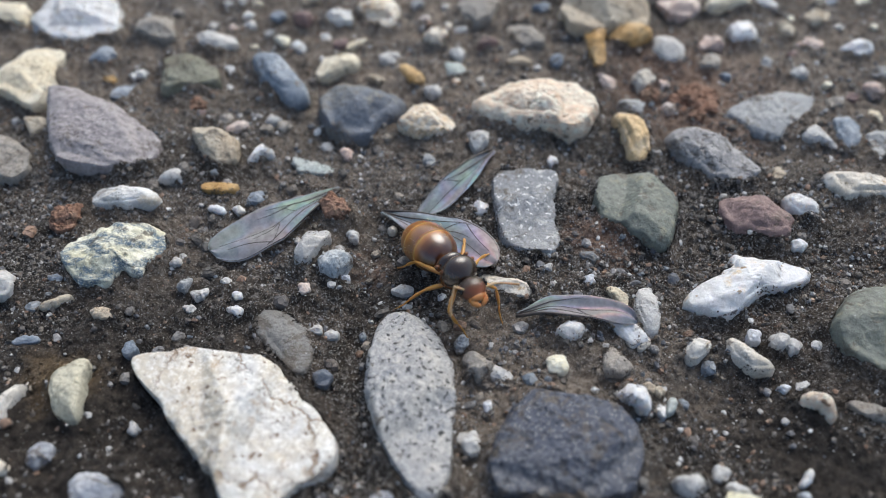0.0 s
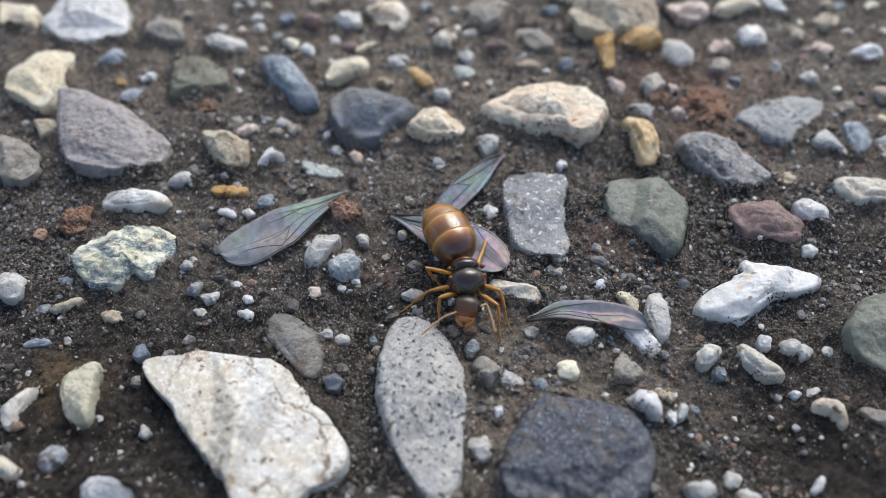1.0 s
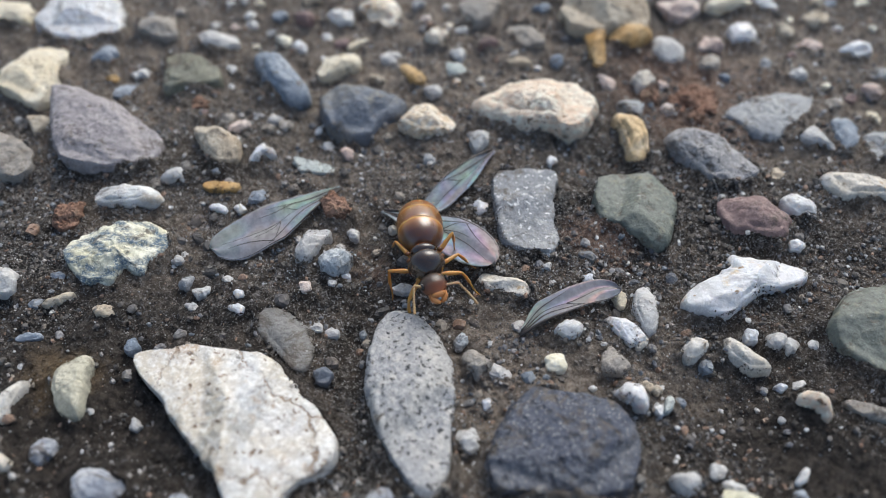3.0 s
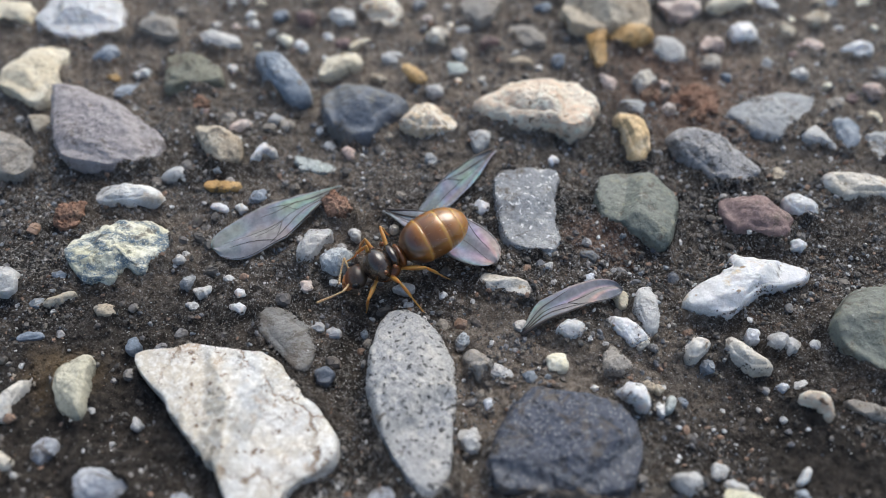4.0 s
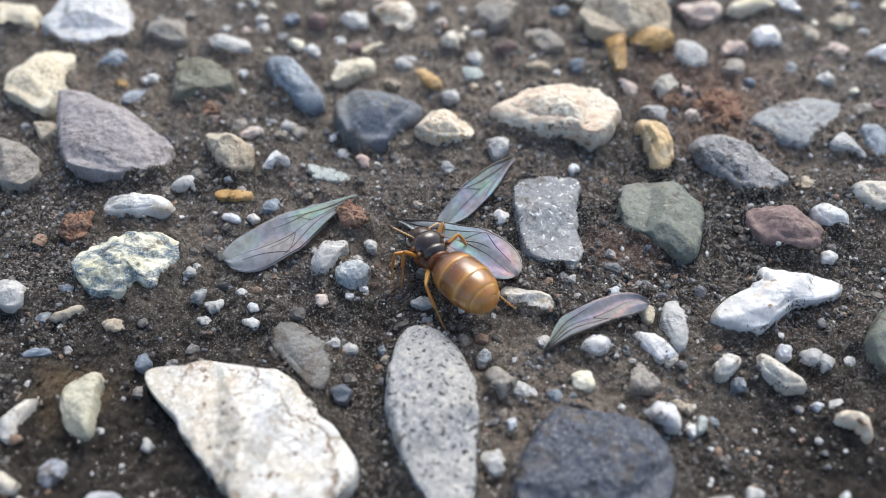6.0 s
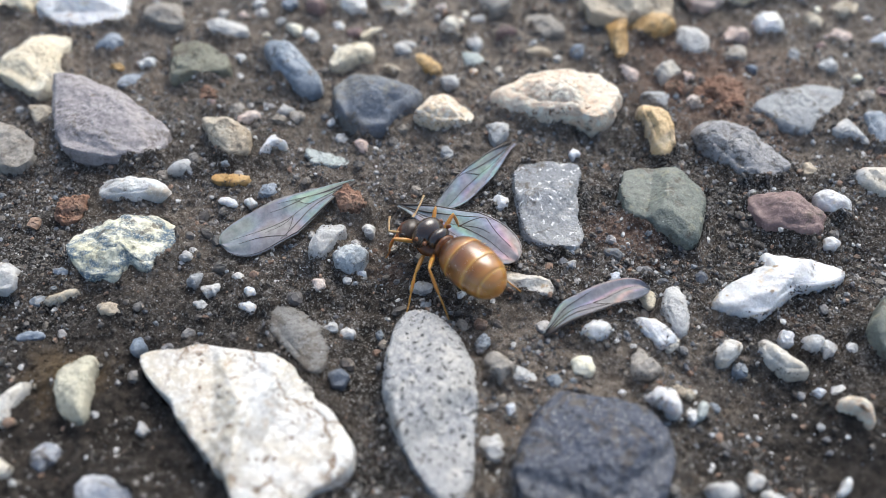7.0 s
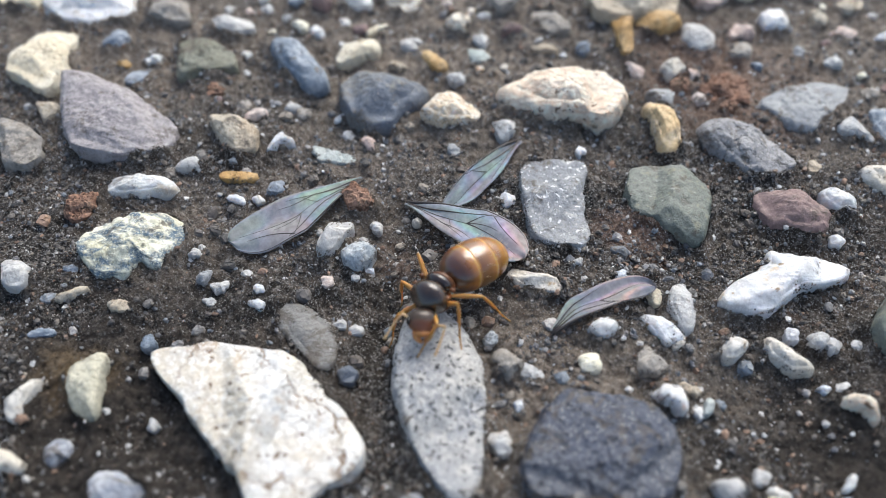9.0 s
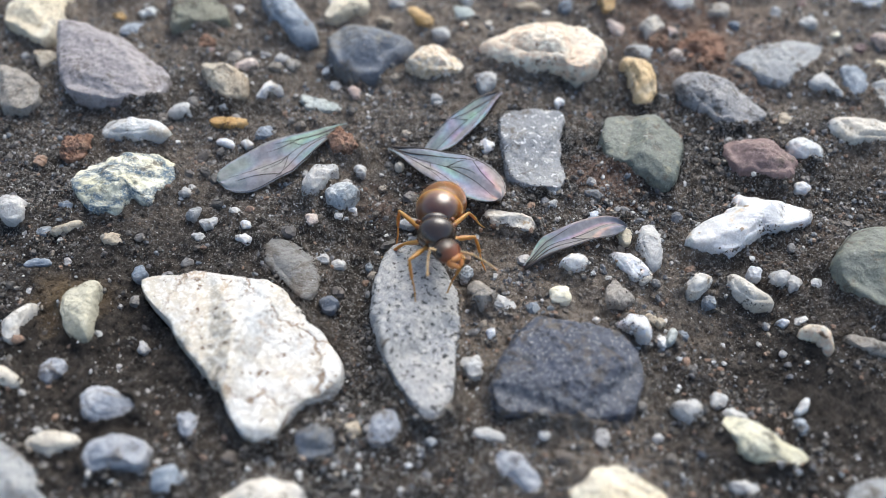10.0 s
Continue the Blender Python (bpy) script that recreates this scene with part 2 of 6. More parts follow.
def grain_mat(name, per_object, shade=1.0):
    """Loose grains, each of its own colour."""
    m, t, p = shader(name)
    src = t.nodes.new("ShaderNodeObjectInfo").outputs["Random"] if per_object else t.nodes.new("ShaderNodeNewGeometry").outputs["Random Per Island"]
    ramp = t.nodes.new("ShaderNodeValToRGB")
    ramp.color_ramp.interpolation = "CONSTANT"
    e = ramp.color_ramp.elements
    while len(e) < len(PALETTE):
        e.new(0.5)
    for i, c in enumerate(PALETTE):
        e[i].position, e[i].color = i / len(PALETTE), (*(shade * k for k in c), 1)
    t.links.new(src, ramp.inputs["Fac"])
    v = t.nodes.new("ShaderNodeTexCoord").outputs["Object"]
    n, f = noise_at(t, v, 1500.0, 5, 0.65), noise_at(t, v, 6000.0, 3, 0.6)
    col = blend(t, steps(t, n, (0.46, 0.0), (0.66, 0.75)), ramp.outputs["Color"], (0.12, 0.105, 0.09))
    t.links.new(col, p.inputs["Base Color"])
    t.links.new(steps(t, n, (0.3, 0.18), (0.7, 0.7)), p.inputs["Roughness"])
    relief(t, p, (n, 0.1, 0.5), (f, 0.03, 0.6))
    return m


def ground_mat():
    m, t, p = shader("asphalt_soil")
    v = t.nodes.new("ShaderNodeTexCoord").outputs["Object"]
    wide, mid, fine, dust = noise_at(t, v, 70.0, 5, 0.6, 0.4), noise_at(t, v, 420.0, 8, 0.72, 0.3), noise_at(t, v, 2600.0, 6, 0.75), noise_at(t, v, 7600.0, 4, 0.7)
    col = blend(t, steps(t, wide, (0.38, 0.0), (0.62, 1.0)), (0.007, 0.006, 0.0055), (0.044, 0.034, 0.026))
    col = blend(t, steps(t, mid, (0.47, 0.0), (0.66, 0.8)), col, (0.135, 0.109, 0.087))
    col = blend(t, steps(t, fine, (0.52, 0.0), (0.66, 0.8)), col, (0.26, 0.24, 0.22))
    col = blend(t, steps(t, dust, (0.56, 0.0), (0.62, 0.9)), col, (0.38, 0.375, 0.365))
    col = blend(t, steps(t, noise_at(t, v, 4300.0, 5, 0.75), (0.53, 0.0), (0.62, 0.9)), col, (0.009, 0.008, 0.008))
    rusty = noise_at(t, v, 150.0, 6, 0.7, 0.5)
    col = blend(t, steps(t, rusty, (0.62, 0.0), (0.74, 0.6)), col, (0.16, 0.075, 0.035))
    # pale silt washed over ground in patches, far ones with sky sheen painted in
    warp = t.nodes.new("ShaderNodeVectorMath")
    warp.operation = "MULTIPLY_ADD"
    shape = node(t, "ShaderNodeTexNoise", Scale=230.0, Detail=6.0, Roughness=0.65)
    t.links.new(v, shape.inputs["Vector"]), t.links.new(shape.outputs["Color"], warp.inputs[0])
    warp.inputs[1].default_value = (7 * MM, 7 * MM, 0.0)
    t.links.new(v, warp.inputs[2])
    silt, red, ochre, damp = ((0.135, 0.106, 0.082), (0.31, 0.265, 0.22)), ((0.15, 0.085, 0.058), (0.33, 0.22, 0.165)), ((0.085, 0.058, 0.033), (0.20, 0.145, 0.085)), ((0.016, 0.0135, 0.012), (0.060, 0.049, 0.040))
    # silt spots at y 20 and beyond also paint sky sheen into the colour
    spots = ((7.0, -5.0, 7.0, 0.8, silt), (16.0, -4.0, 5.0, 0.6, silt), (11.0, -12.5, 6.0, 0.7, silt), (2.0, 22.0, 17.0, 1.0, silt), (30.0, 20.0, 15.0, 0.9, silt), (-20.0, 22.0, 14.0, 0.8, silt),
             (20.0, 18.0, 8.0, 0.6, red), (12.5, 4.5, 2.2, 0.6, red), (-0.5, 2.5, 1.6, 0.6, red), (-14.5, -8.5, 12.0, 0.95, damp), (-4.0, -8.5, 4.0, 0.9, damp), (0.0, 2.0, 3.0, 0.5, damp), (20.0, -10.0, 9.0, 0.9, damp), (-6.8, -5.2, 3.6, 0.9, damp), (-15.5, -4.7, 2.4, 0.9, ochre), (-4.5, 6.2, 6.0, 0.55, silt), (-13.0, 4.5, 6.0, 0.4, silt))
    for x, y, r, much, (deep, pale) in spots:
        far = t.nodes.new("ShaderNodeVectorMath")
        far.operation = "DISTANCE"
        far.inputs[1].default_value = (x * MM, y * MM, 0)
        t.links.new(warp.outputs[0], far.inputs[0])
        mr = t.nodes.new("ShaderNodeMapRange")
        mr.inputs["From Min"].default_value, mr.inputs["From Max"].default_value = r * MM, 0.35 * r * MM
        mr.inputs["To Max"].default_value = much
        t.links.new(far.outputs["Value"], mr.inputs["Value"])
        col = blend(t, mr.outputs["Result"], col, blend(t, steps(t, fine, (0.4, 0.0), (0.62, 1.0)), deep, pale))
    t.links.new(col, p.inputs["Base Color"])
    t.links.new(steps(t, mid, (0.38, 0.4), (0.6, 0.85)), p.inputs["Roughness"])
    p.inputs["Specular IOR Level"].default_value = 0.2
    relief(t, p, (mid, 0.35, 0.6), (fine, 0.2, 0.9), (dust, 0.1, 1.0))
    return m


def chitin(name, *stops, along=0.0, rough=0.2, sss=0.0, gloss=0.5, grain=0.03, coat=0.0, deep=0.5):
    """Shiny ant shell; the colours run along the part's own length, in mm, when along is given."""
    m, t, p = shader(name)
    tc = t.nodes.new("ShaderNodeTexCoord").outputs["Object"]
    n, f = noise_at(t, tc, 900.0, 5), noise_at(t, tc, 6000.0, 3)
    if along:
        sep = t.nodes.new("ShaderNodeSeparateXYZ")
        t.links.new(tc, sep.inputs[0])
        wob = t.nodes.new("ShaderNodeMath")
        wob.operation = "MULTIPLY_ADD"
        wob.inputs[1].default_value = 0.00012
        t.links.new(n, wob.inputs[0]), t.links.new(sep.outputs["X"], wob.inputs[2])
        mr = t.nodes.new("ShaderNodeMapRange")
        mr.inputs["From Min"].default_value, mr.inputs["From Max"].default_value = 0.0, along * MM
        t.links.new(wob.outputs[0], mr.inputs["Value"])
        col = steps(t, mr.outputs["Result"], *stops)
    else:
        col = steps(t, n, *stops)
    t.links.new(col, p.inputs["Base Color"])
    t.links.new(steps(t, n, (0.3, rough - 0.05), (0.7, rough + 0.1)), p.inputs["Roughness"])
    p.inputs["Specular IOR Level"].default_value = gloss
    if coat:
        p.inputs["Coat Weight"].default_value, p.inputs["Coat Roughness"].default_value = coat, 0.19
        p.inputs["Coat IOR"].default_value = 1.75
    if sss:
        p.inputs["Subsurface Weight"].default_value = sss
        p.inputs["Subsurface Radius"].default_value = (1.0, 0.45, 0.15)
        p.inputs["Subsurface Scale"].default_value = deep * MM
    relief(t, p, (f, grain, 0.35))
    return m


def wing_mat():
    m, t, p = shader("wing_membrane")
    v = spread(t)
    n, f = noise_at(t, v, 260.0, 3, 0.45, 0.3), noise_at(t, v, 2600.0, 4)
    t.links.new(steps(t, f, (0.35, (0.27, 0.28, 0.295)), (0.65, (0.40, 0.41, 0.425))), p.inputs["Base Color"])
    p.inputs["Roughness"].default_value = 0.30
    p.inputs["IOR"].default_value = 1.6
    p.inputs["Thin Film IOR"].default_value = 1.40
    thick = t.nodes.new("ShaderNodeMapRange")
    thick.inputs["From Min"].default_value, thick.inputs["From Max"].default_value = 0.41, 0.59
    thick.inputs["To Min"].default_value, thick.inputs["To Max"].default_value = 290.0, 415.0
    t.links.new(n, thick.inputs["Value"]), t.links.new(thick.outputs["Result"], p.inputs["Thin Film Thickness"])
    relief(t, p, (f, 0.03, 0.5))
    clear = t.nodes.new("ShaderNodeBsdfTransparent")
    clear.inputs["Color"].default_value = (0.86, 0.84, 0.82, 1)
    mix = t.nodes.new("ShaderNodeMixShader")
    mix.inputs["Fac"].default_value = 0.6
    t.links.new(clear.outputs[0], mix.inputs[1]), t.links.new(p.outputs[0], mix.inputs[2])
    t.links.new(mix.outputs[0], t.nodes["Material Output"].inputs["Surface"])
    return m


GROUND, PEBBLE, GRIT = ground_mat(), grain_mat("loose_pebble", True), grain_mat("loose_grit", False, 0.85)
WING, VEIN = wing_mat(), chitin("wing_vein", (0.3, (0.03, 0.024, 0.022)), (0.7, (0.06, 0.05, 0.045)), rough=0.4)
AMBER, GOLD, DARK, MID = (0.36, 0.135, 0.012), (0.54, 0.28, 0.048), (0.075, 0.022, 0.003), (0.155, 0.052, 0.004)
STRAW, SMOKE = (0.39, 0.165, 0.022), (0.225, 0.082, 0.006)
GASTER = chitin("amber_abdomen_shell", (0.0, DARK), (0.12, DARK), (0.20, MID), (0.275, AMBER), (0.305, GOLD), (0.322, AMBER), (0.36, MID), (0.48, SMOKE), (0.555, AMBER), (0.592, GOLD),
                (0.612, AMBER), (0.66, SMOKE), (0.76, STRAW), (0.805, STRAW), (0.83, GOLD), (0.85, STRAW), (0.93, STRAW), (1.0, (0.46, 0.17, 0.02)), along=-4.05, rough=0.30, sss=0.4, gloss=0.3, coat=1.0, deep=0.8)
THORAX = chitin("dark_brown_thorax_shell", (0.3, (0.016, 0.010, 0.007)), (0.6, (0.040, 0.021, 0.011)), (0.75, (0.12, 0.06, 0.025)), rough=0.2, coat=0.5)
PLEURA = chitin("reddish_brown_shell", (0.3, (0.08, 0.028, 0.010)), (0.7, (0.18, 0.066, 0.018)), rough=0.25, sss=0.2)
HEAD = chitin("brown_head_shell", (0.0, (0.03, 0.022, 0.017)), (0.5, (0.065, 0.042, 0.028)), (0.7, (0.16, 0.055, 0.025)), (1.0, (0.34, 0.11, 0.04)), along=1.5, rough=0.28, sss=0.2)
JAW = chitin("orange_jaw_shell", (0.3, (0.40, 0.14, 0.04)), (0.7, (0.50, 0.22, 0.07)), rough=0.25, sss=0.2)
LEG = chitin("amber_leg_shell", (0.3, (0.36, 0.165, 0.03)), (0.7, (0.47, 0.25, 0.06)), rough=0.3, sss=0.35)
FEELER = chitin("pale_amber_antenna_shell", (0.3, (0.40, 0.25, 0.12)), (0.7, (0.50, 0.35, 0.20)), rough=0.4, sss=0.25)
EYE = chitin("black_eye", (0.3, (0.012, 0.010, 0.010)), (0.7, (0.02, 0.018, 0.017)), rough=0.12)


# ---- shared builders ----
def part(name, bm, material, parent=None, label="", smooth=True):
    me = bpy.data.meshes.new(name)
    bmesh.ops.recalc_face_normals(bm, faces=bm.faces[:])
    bm.to_mesh(me)
    bm.free()
    return from_mesh(name, me, material, parent, label, smooth)


def from_mesh(name, me, material, parent=None, label="", smooth=True):
    me.materials.append(material)
    me.polygons.foreach_set("use_smooth", [smooth] * len(me.polygons))
    ob = new(name, me)
    ob.parent = parent
    return tagged(ob, label)


def mesh_of(name, verts, faces):
    me = bpy.data.meshes.new(name)
    me.from_pydata(verts, [], faces)
    me.update()
    return me


def loft(bm, rings, caps=True):
    """A skin over rings of equally many points."""
    rows = [[bm.verts.new(p) for p in ring] for ring in rings]
    n = len(rows[0])
    for a, b in zip(rows, rows[1:]):
        for i in range(n):
            bm.faces.new((a[i], a[(i + 1) % n], b[(i + 1) % n], b[i]))
    if caps:
        bm.faces.new(rows[0])
        bm.faces.new(rows[-1])
    return rows


def tube(bm, points, radii, n=8):
    """A round tube along points, in mm."""
    rings = []
    pts = [Vector(p) for p in points]
    for i, p in enumerate(pts):
        way = (pts[min(i + 1, len(pts) - 1)] - pts[max(i - 1, 0)]).normalized()
        side = way.cross(Vector((0.13, 0.31, 0.94))).normalized()
        up = side.cross(way)
        r = radii[i] if isinstance(radii, (list, tuple)) else radii
        rings.append([(p + r * (math.cos(a) * side + math.sin(a) * up)) * MM for a in (2 * math.pi * k / n for k in range(n))])
    loft(bm, rings)


# ---- the ground ----
# hollows in the soil: x, y, width, depth in mm
HOLLOWS = ((-4.9, -4.9, 1.7, 0.8), (-2.6, 0.8, 1.5, 0.6), (-4.2, -9.0, 1.6, 0.6), (14.5, -9.5, 3.0, 0.7), (-14.5, -8.0, 3.0, 0.5), (9.2, 6.0, 1.8, 0.5))


def bare_z(x, y):
    """Height of the bare ground, in mm."""
    z = 0.55 * noise.noise((x * 0.085, y * 0.085, 3.1)) + 0.42 * noise.noise((x * 0.31, y * 0.31, 7.7))
    z += 0.34 * noise.noise((x * 0.8, y * 0.8, 1.3)) + 0.22 * (0.35 - abs(noise.noise((x * 1.3, y * 1.3, 5.9)))) + 0.15 * noise.noise((x * 2.6, y * 2.6, 2.2))
    for hx, hy, wide, deep in HOLLOWS:
        d2 = ((x - hx) ** 2 + (y - hy) ** 2) / wide ** 2
        if d2 < 6:
            z -= deep * math.exp(-d2)
    return z - 0.26


def clods(x, y):
    """Crumbly fine relief of the soil, in mm."""
    return 0.10 * (0.3 - abs(noise.noise((x * 4.1, y * 4.1, 9.2)))) + 0.055 * noise.noise((x * 8.3, y * 8.3, 4.4))


def ground_z(x, y):
    """The ground with the soil banked up unevenly against the stones and spilt over their edges."""
    z, best, top = bare_z(x, y), 9.0, 0.0
    for sx, sy, reach, rim, high in CELLS.get((math.floor(x / 4), math.floor(y / 4)), ()):
        dx, dy = x - sx, y - sy
        if abs(dx) < reach + 1.2 and abs(dy) < reach + 1.2:
            a = (math.atan2(dy, dx) + math.pi) / (2 * math.pi) * 96
            k, f = int(a), a - int(a)
            d = math.hypot(dx, dy) - rim[k % 96] * (1 - f) - rim[(k + 1) % 96] * f
            if d < best:
                best, top = d, min(high, 1.2)
    if best < 1.2:
        creep = 0.11 * noise.noise((x * 1.7, y * 1.7, 33.0)) + 0.05 * noise.noise((x * 4.3, y * 4.3, 12.0))
        bank = 0.50 + 0.60 * noise.noise((x * 0.45, y * 0.45, 60.0)) + 0.25 * noise.noise((x * 1.9, y * 1.9, 17.0))
        near = best - creep
        edge = math.exp(-max(0.0, near) / 0.42) * max(0.0, min(1.0, 1 + (near + 0.05) / 0.3))
        z += max(0.22, min(0.78, bank)) * top * edge
        if best < -0.7:
            z -= min(1.3, 2.0 * (-0.7 - best))
    return z + clods(x, y)


def axis_steps(low, high, step, far, grow=1.32):
    core = list(np.arange(low, high, step))
    out, d = [], step
    while not out or out[-1] < far:
        d *= grow
        out.append((out[-1] if out else 0.0) + d)
    return [low - o for o in reversed(out)] + core + [core[-1] + o for o in out]


def make_ground():
    xs, ys = axis_steps(-40, 40, 0.16, 60000), axis_steps(-23, 38, 0.16, 60000)
    verts = [(x * MM, y * MM, (ground_z(x, y) if abs(x) < 300 and abs(y) < 300 else -0.25) * MM) for y in ys for x in xs]
    w = len(xs)
    faces = [(j * w + i, j * w + i + 1, (j + 1) * w + i + 1, (j + 1) * w + i) for j in range(len(ys) - 1) for i in range(w - 1)]
    ob = from_mesh("ground", mesh_of("ground", verts, faces), GROUND)
    return tagged(ob, "dark worn asphalt and soil full of fine gravel", "ground", kind="structure")



# ---- the stones ----
SOLID = []   # (centre x, y, reach) of each stone, to keep loose grains out
TOPS = []    # vertices and faces of stones near the ant, for what stands on them


def stone_form(radius, height, lobes, seed, rough=1.0, around=72, down=22, cuts=7, dome=0.4, chips=9, bite=(0.86, 0.99)):
    """A weathered stone: a lobed outline, a flat shouldered profile, a few broken faces and a grainy skin. Points in mm round its own base."""
    rng = random.Random(seed)
    phi = np.linspace(0, 2 * math.pi, around, endpoint=False)
    edge = np.zeros(around)
    for k, (c, s) in enumerate(lobes, 1):
        edge += c * np.cos(k * phi) + s * np.sin(k * phi)
    edge = radius * np.exp(edge)
    lean_to, lean_by = rng.uniform(0, 2 * math.pi), rng.uniform(0.03, 0.14)
    pts = [(0.0, 0.0, height)]
    flat, side = int(down * 0.58), int(down * 0.27)
    for j in range(1, down):
        brim = 0.90 - 0.28 * dome
        low = 0.90 - 0.32 * dome
        if j <= flat:
            rad = brim * j / flat
            z = 1.0 - (1.0 - low) * (j / flat) ** (4 - 1.8 * dome)
        elif j <= flat + side:
            q = (j - flat) / side
            rad, z = brim + (1 - brim) * math.sin(q * math.pi / 2) ** 0.85, low * math.cos(q * math.pi / 2) ** 0.85
        else:
            q = (j - flat - side) / (down - 1 - flat - side)
            rad, z = 1.0 - 0.18 * q, -1.5 * q
        for a, e in zip(phi, edge):
            pts.append((e * rad * math.cos(a), e * rad * math.sin(a), height * z))
    p = np.array(pts)
    # broken faces: planes that cap the height here and there
    for n_cut in range(cuts):
        a, slope = rng.uniform(0, 2 * math.pi), rng.uniform(0.05, 0.3) if n_cut < 4 else rng.uniform(0.4, 1.1)
        reach = radius * rng.uniform(0.05, 0.55)
        cap = height * rng.uniform(0.86, 1.0) - slope * ((p[:, 0] * math.cos(a) + p[:, 1] * math.sin(a)) - reach)
        cap = np.maximum(cap, 0.5 * height)
        p[:, 2] = np.where(p[:, 2] > cap, cap + 0.2 * (p[:, 2] - cap), p[:, 2])
    p[:, 2] += (p[:, 2] > 0) * lean_by * (math.cos(lean_to) * p[:, 0] + math.sin(lean_to) * p[:, 1]) * min(1.0, height / radius * 1.5)
    # chipped shoulders: flat facets that take off the rim of the top
    for n_chip in range(chips):
        a, tilt = 2 * math.pi * (n_chip + rng.uniform(-0.35, 0.35)) / chips, rng.uniform(0.45, 1.15)
        nx, ny, nz = math.cos(a) * math.cos(tilt), math.sin(a) * math.cos(tilt), math.sin(tilt)
        reach = float(np.max(edge * (nx * np.cos(phi) + ny * np.sin(phi)))) * rng.uniform(*bite) + nz * height * rng.uniform(0.62, 0.9)
        over = np.maximum(0.0, p[:, 0] * nx + p[:, 1] * ny + p[:, 2] * nz - reach) * (p[:, 2] > 0.05 * height) * 0.9
        p -= over[:, None] * np.array((nx * 0.55, ny * 0.55, nz))
    off = rng.uniform(0, 90)
    mid = np.array((0, 0, -0.5 * height))
    small = min(1.0, radius / 2.0)
    for i, q in enumerate(p):
        o = Vector(q) + Vector((off, off * 0.7, -off))
        k = 0.12 * small * noise.noise(o * 0.55) + 0.09 * small * noise.noise(o * 1.25) + 0.08 * noise.noise(o * 2.7) * small ** 0.5
        k += 0.045 * (0.3 - abs(noise.noise(o * 3.6))) + 0.035 * noise.noise(o * 5.5) + 0.02 * noise.noise(o * 9.5)
        d = (q - mid) * np.array((1, 1, 1.6))
        p[i] += rough * k * d / max(np.linalg.norm(d), 1e-6)
    faces = [(0, 1 + i, 1 + (i + 1) % around) for i in range(around)]
    for j in range(down - 2):
        a, b = 1 + j * around, 1 + (j + 1) * around
        faces += [(a + i, b + i, b + (i + 1) % around, a + (i + 1) % around) for i in range(around)]
    faces.append(tuple(1 + (down - 2) * around + i for i in range(around)))
    return p, faces


ROUGH = {"greybeige": 0.4, "rust": 3.6, "mottled": 1.4, "bluewhite": 1.0, "dullblue": 1.2, "crackedwhite": 0.75, "white": 0.75, "rustywhite": 1.1, "creampink": 1.2, "slate": 0.6, "green": 0.75, "porousdark": 0.8}

DOME = {"slate": 0.8, "white": 0.6, "tanwhite": 0.7, "palegrey": 0.6, "creampink": 0.75, "rustywhite": 0.7, "redpurple": 0.6, "bluewhite": 0.7, "dullblue": 0.7, "greybeige": 0.95, "pink": 0.6,
        "ochrewhite": 0.8, "whitegrey": 0.7, "bluegrey": 0.65, "green": 0.3, "granite": 0.45, "crackedwhite": 0.25, "purplegrey": 0.3, "porousdark": 0.4, "lightgranite": 0.35}


PROUD = {"granite": 1.0, "porousdark": 1.1, "crackedwhite": 1.2, "greybeige": 1.0, "lightgranite": 1.0, "greyblue": 1.25, "rust": 1.1, "mottled": 1.3, "palegreen": 1.1, "ochre": 1.2, "green": 1.3}


def stone(label, kind, x, y, radius, height, lobes):
    big = radius > 1.9
    seed = len(SOLID) * 7 + 3
    dome = DOME.get(kind, 0.5)
    height *= 1 + 0.35 * dome
    # stones stand proud of the soil, upright blocks more than slabs
    stand = PROUD.get(kind, 1.5) if radius > 0.6 else 1.25
    lean = 0.36 * height * (stand - 1)
    height, y = height * stand, y - lean
    sharp = 0.8 if radius < 1.3 else 1.0
    p, faces = stone_form(radius, height, lobes, seed, sharp * ROUGH.get(kind, 1.0), *((160, 52) if radius > 2.8 else (110, 38) if big else (72, 28) if radius > 0.8 else (36, 14)), cuts=6, dome=dome, chips=11 if big else 7, bite=(0.84, 0.99) if radius > 1.3 else (0.70, 0.95))
    p[:, 1] *= max(0.6, 1 - lean / radius)
    base = bare_z(x, y) * 0.6
    me = mesh_of("stone", p * MM, faces)
    ob = from_mesh("stone", me, STONE[kind])
    me.set_sharp_from_angle(angle=radians(32))
    ob.location = (x * MM, y * MM, base * MM)
    tagged(ob, label, "stone", "stones set in the ground")
    bare = p[p[:, 2] > 0.12 * height]
    reach = np.hypot(bare[:, 0], bare[:, 1])
    turn = np.arctan2(bare[:, 1], bare[:, 0])
    rim = [reach[np.abs((turn - a + math.pi) % (2 * math.pi) - math.pi) < 0.05].max(initial=radius * 0.4) for a in np.linspace(-math.pi, math.pi, 96, endpoint=False)]
    SOLID.append((x, y, reach.max(), rim, height))
    if math.hypot(x, y + 3) < 17:
        TOPS.append((p + np.array((x, y, base)), faces))
    return ob


CELLS = {}


def note_stones():
    """Sorts the stones into squares of 4 mm, to find those near a place quickly."""
    for one in SOLID:
        x, y, r = one[:3]
        for i in range(math.floor((x - r - 1.3) / 4), math.floor((x + r + 1.3) / 4) + 1):
            for j in range(math.floor((y - r - 1.3) / 4), math.floor((y + r + 1.3) / 4) + 1):
                CELLS.setdefault((i, j), []).append(one)


